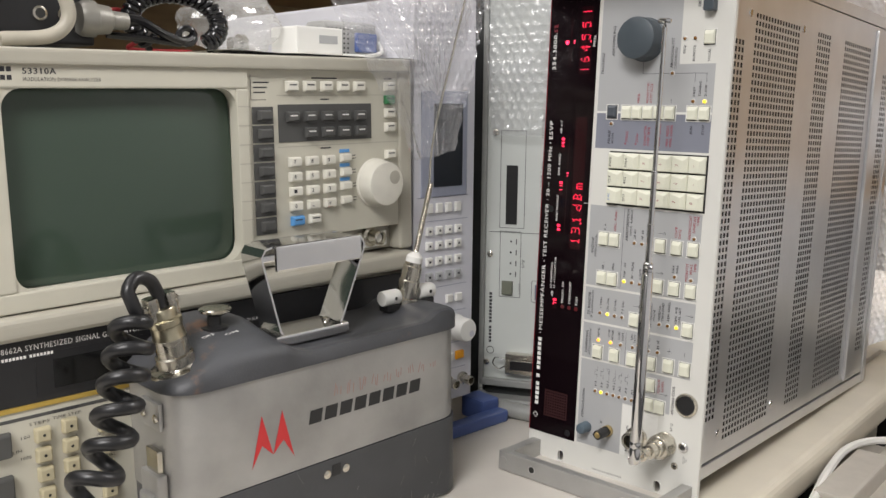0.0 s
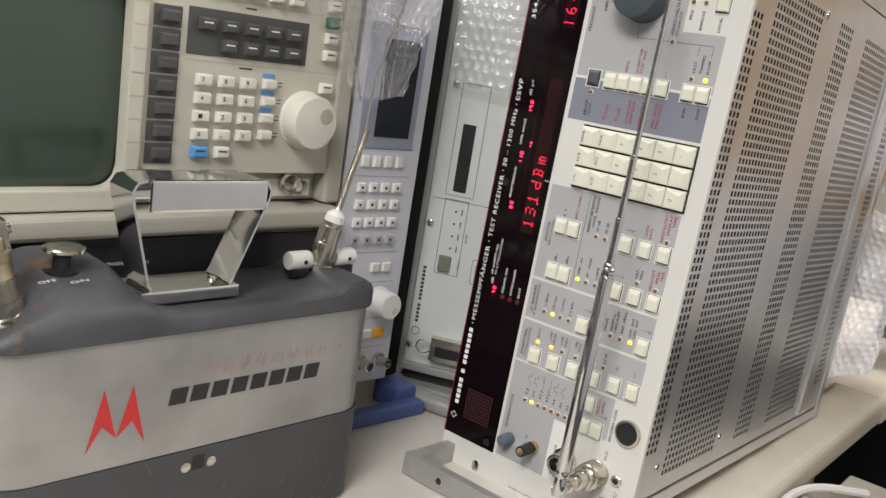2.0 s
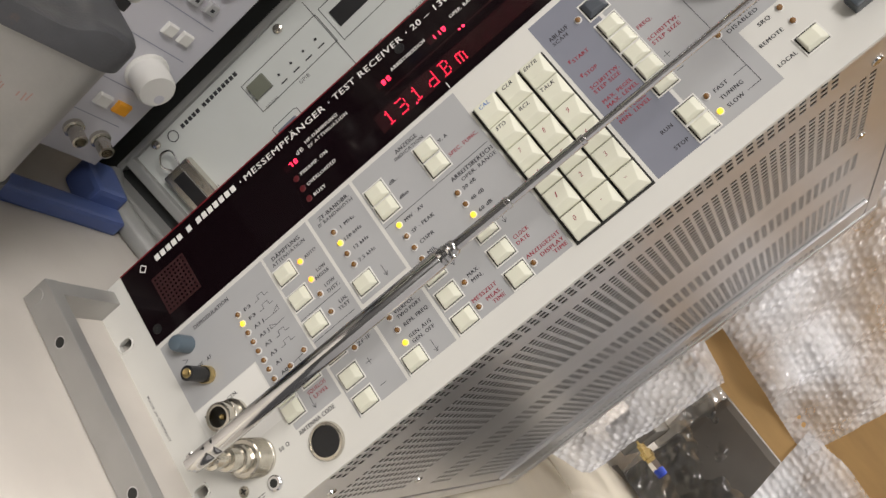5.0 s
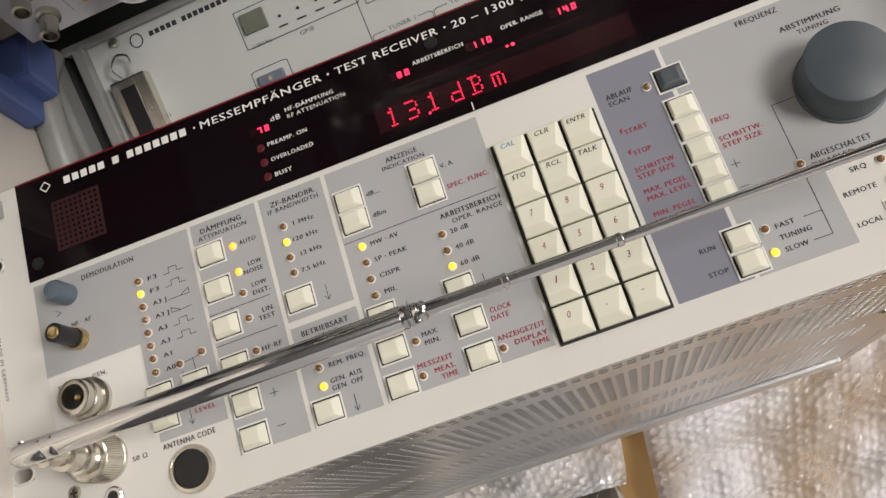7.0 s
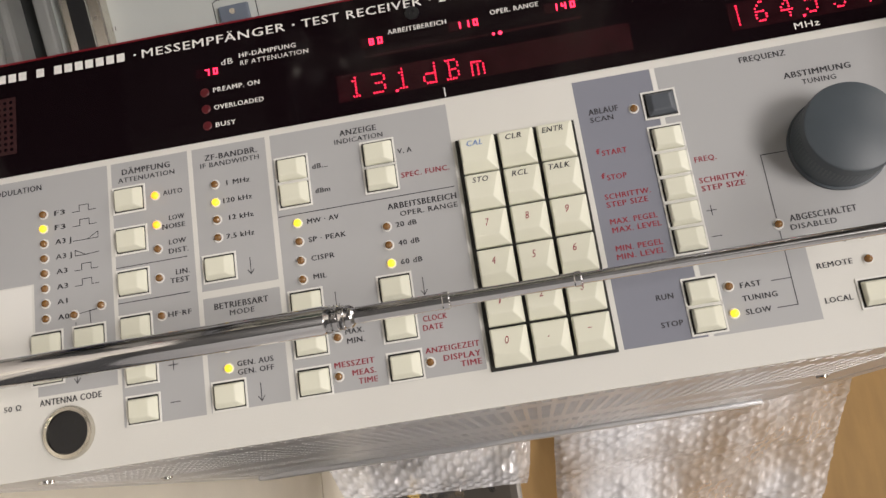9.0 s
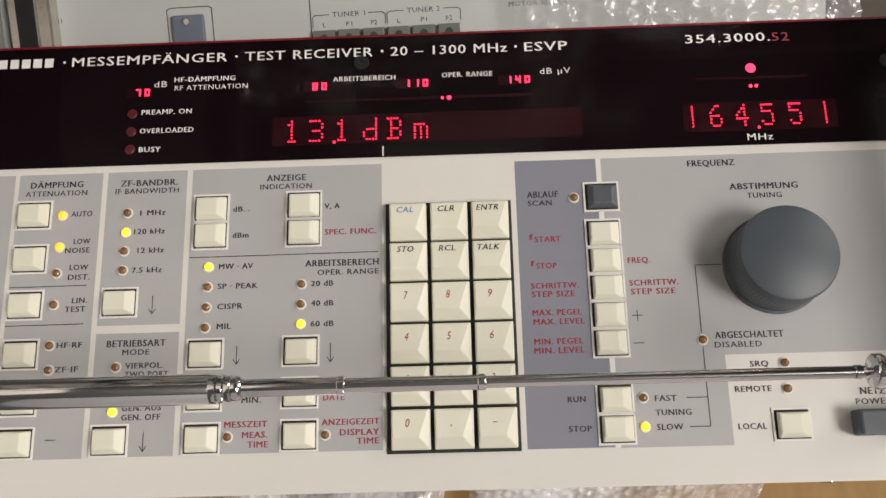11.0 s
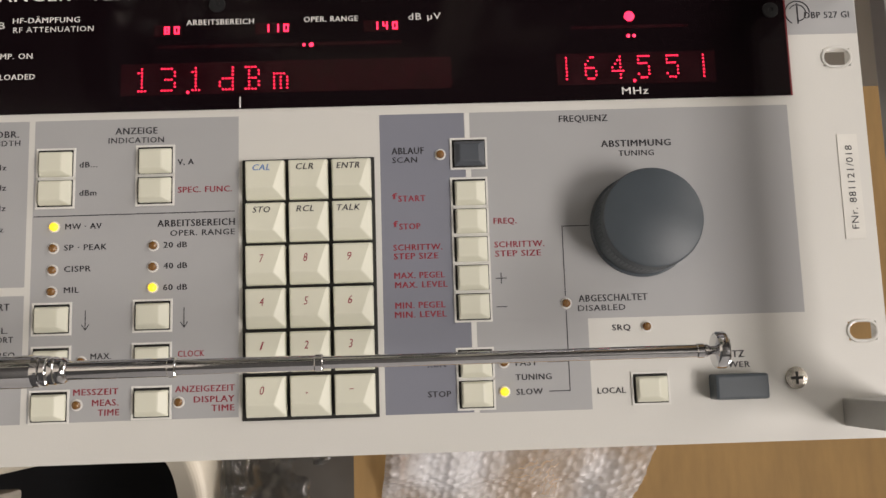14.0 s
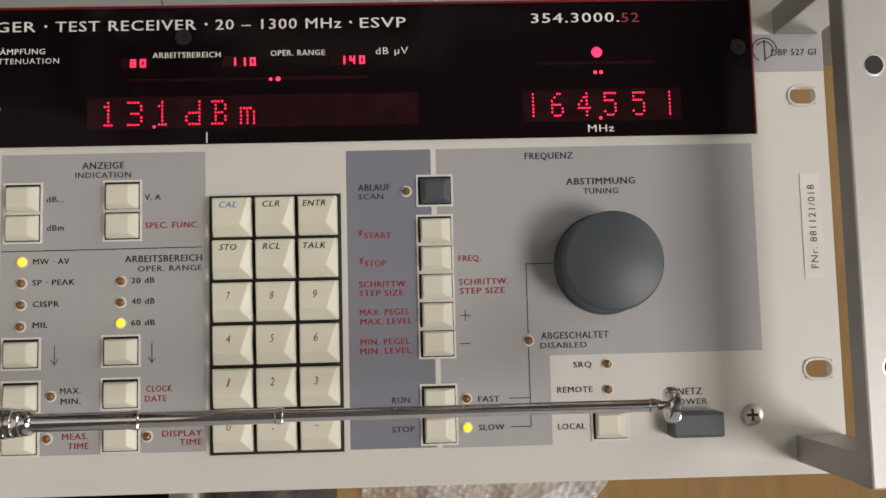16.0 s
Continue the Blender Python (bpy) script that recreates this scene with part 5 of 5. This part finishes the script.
# ---- the tuner controller standing behind ----
tc = empty("tuner_controller", face_frame(-0.08, 0.09, -65), "pale grey-green tuner controller standing on its side", "controller")
PALE = mat("pale_green_grey", (0.57, 0.595, 0.57), 0.5, spread=0.03, scale=20, bump=0.08)
FRAMEG = mat("grey_frame", (0.33, 0.335, 0.32), 0.42, 0.2, spread=0.08)
part("case", bx(-66, 150, 6, 470, -400, -6, bevel=3), mat("dark_case", (0.022, 0.024, 0.023), 0.6), tc)
pm = part("front_plate", bx(-40, 142, 34, 462, -6, 0, bevel=0.6), PALE, tc, "pale grey-green front plate")
part("frame_rail", bx(-45.5, -40, 20, 468, -12, 5, bevel=1.5), FRAMEG, tc)
part("frame_rail", bx(-45, 146, 26, 34, -12, 5, bevel=1.5), FRAMEG, tc)
part("grip", pipe(smooth_path([(-44, 13, 6), (-20, 9, 24), (40, 8, 34), (100, 9, 34), (146, 12, 20)]), 9, 12, flat=0.9), FRAMEG, tc, "rounded grey carrying grip", smooth=True)
part("base_trim", bx(-50, 148, 0, 14, -30, 12, bevel=3), FRAMEG, tc)
part("dark_window", bx(-18.5, -6, 209, 273, 0, 0.6), BLACK, tc)
for q in (((-25, 205), (2, 205), (2, 310), (-25, 310), (-25, 205)), ((-24, 128), (-1, 128), (-1, 201), (-24, 201), (-24, 128))):
    stroke(q, 0.5, 0.2, INK, tc)
part("local_button", bx(-21, -9, 131, 146, 0, 3, bevel=0.5), mat("olive_button", (0.16, 0.17, 0.13), 0.5), tc)
for b in (154, 166, 178, 190):
    part("tiny_led", lathe([(1, 0.2), (0.8, 1)], -12, b, 0, seg=10), INK, tc)
    stroke([(-6, b - 2.5), (-6, b + 2.5)], 1.0, 0.2, INK, tc, "word_bar")
letters("GPIB", 0, 9, 166, 2.4, INK, tc, turn=90).location = (-2.4 * MM, 0, 0)
letters("LOCAL", -7.5, 4.5, 138, 2.2, INK, tc, turn=90)
blocks((5, 9), -33.5 - 29, -33.5 + 29, 104, 3.0, INK, tc, turn=90)
part("round_mark", pipe([(-33 + 4 * math.cos(radians(20 * k)), 66 + 4 * math.sin(radians(20 * k)), 0.3) for k in range(19)], 0.35, 5), INK, tc)
for a, b in ((-31, 308), (-35, 175), (-37, 52)):
    part("plate_screw", lathe([(3.4, 0), (3.2, 1.4), (2, 2)], a, b, 0, seg=16), NICKEL, tc, smooth=True)
rc = part("ribbon_connector", bx(-14, 58, 42, 66, 0, 9, bevel=1.5), NICKEL, tc, "metal-shelled multi-way connector")
part("connector_slot", bx(-8, 52, 48, 58, 9, 10.5), BLACK, rc)
part("wire_clip", pipe(smooth_path([(-14, 58, 8), (-24, 61, 10), (-27, 54, 11), (-21, 48, 10), (-14, 51, 8)]), 0.8, 6), CHROME, rc)
letters("TUNER 1", 15 - 8.5, 15 + 8.5, 58.5, 2.6, INK, tc, turn=90)
tsw = part("rocker_switch", bx(16, 34, 127, 144, 0, 3, bevel=1), mat("switch_blue_grey", (0.16, 0.19, 0.24), 0.5), tc)
part("switch_key", lathe([(1.6, 3), (1.6, 4)], 19.5, 135, 0, seg=12), NICKEL, tsw)
stroke(((36, 124), (13, 124), (12, 126), (12, 146), (13, 148), (36, 148)), 0.5, 0.2, INK, tc)
stroke(((-36, 200), (140, 200)), 0.5, 0.2, INK, tc)
for k in range(6):
    b = 207 + 13 * k
    lp = part("jack", bx(28, 40, b - 5.6, b + 5.6, 0, 4, bevel=0.4), mat("jack_grey", (0.17, 0.18, 0.16), 0.5) if k == 0 else bpy.data.materials["jack_grey"], tc, "dark grey test jack")
    part("jack_hole", lathe([(2, 4), (2, 4.3)], 32, b, 0, seg=12), mat("jack_green", (0.03, 0.07, 0.05), 0.4) if k == 0 else bpy.data.materials["jack_green"], lp)
    letters(("L", "P1", "P2")[k % 3], 25 - (0.8 if k % 3 == 0 else 1.6), 25 + (0.8 if k % 3 == 0 else 1.6), b, 2.3, INK, tc, turn=90)
for k in range(2):
    b = 220 + 39 * k
    letters("TUNER %d" % (k + 1), 20 - 8.5, 20 + 8.5, b, 2.5, INK, tc, turn=90)
    for s in (-1, 1):
        stroke(((26, b + s * 19), (21, b + s * 19), (20, b + s * 17.5), (20, b + s * 10.5)), 0.4, 0.2, INK, tc)
letters("MOTOR SELECT", 20 - 15, 20 + 15, 318, 2.5, INK, tc, turn=90)

# ---- bubble film, cardboard and odds and ends ----
# whiter, milkier copy of FILM; part of the white is strong light there
FILM2 = sheet_mat("milky_bubble_film", (0.90, 0.90, 0.92), 0.62, 0.17)
FILM = sheet_mat("bubble_film", (0.74, 0.74, 0.77), 0.20, 0.17)


def bubble_sheet(name, corners, nu, nv, label, pitch=10.0, seed=0, wave=14.0, m=None, film=None, swell=1.0, category="bubble wrap"):
    """A crumpled sheet of bubble film over four corners (mm from the desk's top), with raised round bubbles in offset rows."""
    c = [Vector(p) for p in corners]
    U, Vv = (c[1] - c[0]).length, (c[3] - c[0]).length
    V, F = [], []
    normal = (c[1] - c[0]).cross(c[3] - c[0]).normalized()
    for i in range(nu + 1):
        for jj in range(nv + 1):
            u, v = i / nu, jj / nv
            p = c[0] * (1 - u) * (1 - v) + c[1] * u * (1 - v) + c[2] * u * v + c[3] * (1 - u) * v
            x, y = u * U, v * Vv
            r = round(y / (pitch * 0.87))
            cx = (round(x / pitch - 0.5 * (r % 2)) + 0.5 * (r % 2)) * pitch
            d = math.hypot(x - cx, y - r * pitch * 0.87) / (pitch * 0.48)
            h = (2.4 + 2.2 * abs(noise.noise(Vector((cx * 0.37, r * 2.3, seed))))) * math.sqrt(max(0, 1 - d * d)) * swell if d < 1 else 0
            q = Vector((x * 0.011 + seed, y * 0.011, seed * 1.7))
            h += wave * (noise.noise(q) + 0.45 * noise.noise(q * 2.7) + 0.2 * abs(noise.noise(q * 6)))
            edge = Vector((noise.noise(Vector((x * 0.03, seed, 0))), noise.noise(Vector((seed, y * 0.03, 3))), 0)) * 7
            V.append(((p + normal * h + edge) * MM)[:])
    for i in range(nu):
        for jj in range(nv):
            k = i * (nv + 1) + jj
            F.append((k, k + nv + 1, k + nv + 2, k + 1))
    me = bpy.data.meshes.new(name)
    me.from_pydata(V, [], F)
    me.polygons.foreach_set("use_smooth", [True] * len(me.polygons))
    me.materials.append(film or FILM)
    ob = new(name, me)
    ob.matrix_world = m or Matrix.Translation((0, 0, Z0))
    return tagged(ob, label, category, "bubble wrap pieces" if swell else "")


BW = "clear crumpled bubble wrap draped over the equipment"
bubble_sheet("bubble_wrap", [(-190, 445, 18), (8, 450, 22), (-34, 296, 14), (-80, 288, 12)], 110, 90, BW, 11, 1, 10, m=face_frame(-0.08, 0, -6))
bubble_sheet("bubble_wrap", [(-150, 450, 10), (20, 452, -14), (8, 360, -20), (-60, 330, 2)], 100, 70, BW, 11, 7, 14, m=face_frame(-0.08, 0, -6))
bubble_sheet("bubble_wrap", [(-48, 470, 12), (150, 480, 22), (150, 305, 16), (-34, 306, 8)], 120, 100, BW, 11, 3, 12, m=face_frame(-0.08, 0.09, -65))
BX = "clear bubble wrap heaped behind the receiver"
bubble_sheet("bubble_wrap", [(150, 590, 556), (345, 600, 452), (322, 590, 236), (160, 572, 258)], 170, 150, BX, 11, 11, 26, film=FILM2)
bubble_sheet("bubble_wrap", [(300, 596, 258), (540, 598, 264), (545, 560, 40), (338, 556, 84)], 130, 130, BX, 9, 13, 22, film=FILM2)
bubble_sheet("bubble_wrap", [(150, 560, 240), (215, 545, 225), (210, 520, 60), (160, 520, 30)], 50, 100, BX, 10, 17, 14, film=FILM2)
bubble_sheet("bubble_wrap", [(-110, 700, 640), (140, 700, 620), (140, 690, 400), (-90, 690, 380)], 110, 70, BX, 11, 19, 14, film=FILM2)
bx1 = empty("cardboard_box", Matrix.Translation((0, 0, Z0)), "large brown cardboard box behind the receiver", "cardboard box")
part("box_side", bx(-200, 1300, 820, 826, 250, 1100), CARD, bx1)
part("box_flap", bx(165, 700, 600, 606, 214, 260), CARD, bx1, "narrow folded cardboard flap")
part("box_base", bx(300, 1300, 1296, 1306, -740, 260), CARD, bx1)
part("box_corner", bx(168, 174, 606, 820, 200, 258), CARD, bx1)
mb = empty("grey_instrument", Matrix.Translation((0, 0, Z0)), "dark grey instrument under plastic film behind the desk", "instrument")
part("case", bx(205, 620, 905, 1150, -1, 190, bevel=12), mat("grey_case", (0.13, 0.125, 0.115), 0.5, spread=0.15, scale=12), mb)
part("bracket", bx(150, 196, 800, 910, 40, 96, bevel=3), mat("grey_bracket", (0.22, 0.21, 0.19), 0.4, 0.5), mb)
cn = part("gold_connector", lathe([(6, -6), (6, 9), (9, 10), (9, 20), (7, 21), (7, 28)], 196, 805, 66, "x", 6), BRASS, mb, "brass hexagon connector")
part("connector_nut", lathe([(8, 26), (8, 38)], 196, 805, 66, "x", 6), CHROME, cn)
part("blue_cap", lathe([(7.2, 37), (7.2, 48), (5, 49)], 196, 805, 66, "x", 18), mat("blue_cap", (0.02, 0.06, 0.45), 0.4), cn)
SMOKE = sheet_mat("grey_plastic_film", (0.13, 0.13, 0.125), 0.55, 0.16)
bubble_sheet("plastic_film", [(205, 868, 10), (560, 830, 0), (620, 985, 222), (170, 930, 215)], 90, 70, "thin grey plastic film crumpled over the instrument", 10, 23, 34, film=SMOKE, swell=0.0, category="plastic film")
bag = empty("dark_bag", Matrix.Translation((0, 0, Z0)), "black plastic sack on the floor beside the desk", "bag")
bm = bmesh.new()
bmesh.ops.create_icosphere(bm, subdivisions=4, radius=0.24)
for v in bm.verts:
    v.co *= 1 + 0.25 * noise.noise(v.co * 9) + 0.1 * noise.noise(v.co * 24)
    v.co.z = v.co.z * 1.3 - 0.44
    v.co.x += 0.52
    v.co.y += 0.35
part("sack", bm, mat("black_film", (0.012, 0.012, 0.013), 0.25), bag, smooth=True)

# ---- what lies on the analyzer ----
TOPF = face_frame(-0.16, -0.27, -4)
pp = empty("paper_sheet", TOPF, "white paper sheet lying on the analyzer's top", "paper")
bm = bmesh.new()
V = []
for i in range(17):
    for jj in range(9):
        V.append(bm.verts.new(((10 + 13.5 * i) * MM, (378.6 + 1.4 * noise.noise(Vector((i * 0.4, jj * 0.5, 0)))) * MM, (-150 + 24.5 * jj) * MM)))
for i in range(16):
    for jj in range(8):
        bm.faces.new((V[i * 9 + jj], V[(i + 1) * 9 + jj], V[(i + 1) * 9 + jj + 1], V[i * 9 + jj + 1]))
part("sheet", bm, LABEL, pp, smooth=True)
kb2 = empty("black_box", TOPF, "black metal box with a grey plug on the analyzer", "box")
part("body", bx(-260, -80, 377.5, 470, -180, 20, bevel=2), BLACK, kb2)
for a in (-118, -101):
    part("ring_socket", lathe([(5, 20), (5, 21), (3.6, 21.4)], a, 398, 0, seg=20), NICKEL, kb2)
    part("socket_bore", lathe([(3.4, 21.4), (3.4, 21.6)], a, 398, 0, seg=16), GAP, kb2)
gp = part("grey_plug", lathe([(11, -2), (13, 2), (13, 9), (11, 10), (10, 20), (7, 22), (6, 34)], -92, 396, 26, "x", 26), mat("grey_plug_metal", (0.30, 0.29, 0.26), 0.4, 0.5), kb2, "round grey screw plug", smooth=True)
part("grey_lead", pipe(smooth_path([(-150, 378, 34), (-118, 382, 38), (-106, 396, 40), (-112, 420, 38), (-122, 450, 34)]), 5, 10), mat("grey_lead", (0.42, 0.39, 0.32), 0.45), kb2, smooth=True)
cc = empty("black_coiled_cable", TOPF, "glossy black coiled cable in a loop on the analyzer", "cable")
GLOSSB = mat("glossy_black", (0.012, 0.012, 0.013), 0.16)
hel = []
for k in range(760):
    t = k / 759
    a0 = radians(-60 + 300 * t)
    ctr = Vector((-4 + 34 * math.cos(a0), 402 + 20 * math.sin(a0) * 1.05, 6 - 16 * math.sin(a0 * 0.5)))
    rad = Vector((math.cos(a0), math.sin(a0), 0))
    ph = 2 * math.pi * 30 * t
    hel.append(ctr + rad * math.cos(ph) * 5.6 + Vector((0, 0, 1)) * math.sin(ph) * 5.6)
part("coil", pipe(hel, 2.5, 8), GLOSSB, cc, smooth=True)
part("lead", pipe(smooth_path([(-58, 398, 26), (-48, 397, 28), (-30, 388, 30), (-14, 384, 30), (-6, 388, 28)]), 3.4, 8), GLOSSB, cc, smooth=True)
part("lead", pipe(smooth_path([(-72, 386, 22), (-40, 384, 26), (-16, 382, 28)]), 2.6, 8), GLOSSB, cc, smooth=True)
part("loop_eye", pipe([(-12 + 7 * math.cos(radians(24 * k)), 388 + 6 * math.sin(radians(24 * k)), 30) for k in range(16)], 2.6, 8), GLOSSB, cc, smooth=True)
rl = empty("red_lead", TOPF, "thin red wire under the coiled cable", "wire")
part("wire", pipe(smooth_path([(-70, 402, -8), (-40, 408, -20), (-20, 390, -26), (-30, 379.5, -30), (30, 380, -40)]), 1.8, 8), mat("red_wire", (0.45, 0.02, 0.03), 0.4), rl, smooth=True)
gb = empty("grey_adaptor", TOPF, "grey perforated adaptor with a blue end and white lead", "adaptor")
part("body", bx(150, 214, 379, 414, -40, -10, bevel=4), mat("adaptor_grey", (0.36, 0.36, 0.35), 0.5), gb)
for i in range(6):
    for jj in range(6):
        part("vent_hole", lathe([(1.0, -10), (1.0, -9.8)], 155 + 4.6 * i, 385 + 4.4 * jj, 0, seg=8), GAP, gb)
part("blue_end", bx(186, 210, 386, 404, -12, -5, bevel=1), BLUEF, gb)
part("lead", pipe(smooth_path([(216, 396, -10), (206, 386, 6), (180, 381, 14), (150, 380.6, 16)]), 2, 8), WHITEPRINT, gb, smooth=True)
wb = empty("white_box", TOPF, "small white plastic box with a grey label", "box")
part("body", bx(98, 148, 380, 404, -20, 20, bevel=1.5), WHITEPRINT, wb)
part("label", bx(122, 142, 390, 397, 20, 20.3), GREY, wb)
bagm = empty("clear_bag", TOPF, "clear plastic bag with small metal parts inside", "bag")
bm = bmesh.new()
bmesh.ops.create_icosphere(bm, subdivisions=4, radius=0.04)
for v in bm.verts:
    n1 = noise.noise(v.co * 40) * 0.25 + noise.noise(v.co * 110) * 0.12
    v.co = Vector((0.066 + v.co.x * 1.15 * (1 + n1), 0.404 + v.co.y * 0.62 * (1 + n1), -0.03 + v.co.z * 0.9 * (1 + n1)))
part("film", bm, sheet_mat("bag_film", (0.85, 0.85, 0.84), 0.16, 0.12), bagm, smooth=True)
part("metal_part", lathe([(6, 0), (6, 8), (9, 8.5), (9, 14), (4, 15)], 62, 388, -30, "x", 18), CHROME, bagm, smooth=True)
bk = empty("storage_shelf", Matrix.Translation((0, 0, Z0)), "brown wooden shelf wall behind the instruments", "shelf")
DARKW = mat("dark_wood", (0.16, 0.105, 0.045), 0.6, spread=0.2, scale=9, stretch=(1, 1, 6))
part("back_board", bx(-1260, -1240, -1400, 1400, -740, 900), DARKW, bk)
part("shelf_board", bx(-1240, -800, -1400, 1400, 560, 590), DARKW, bk)
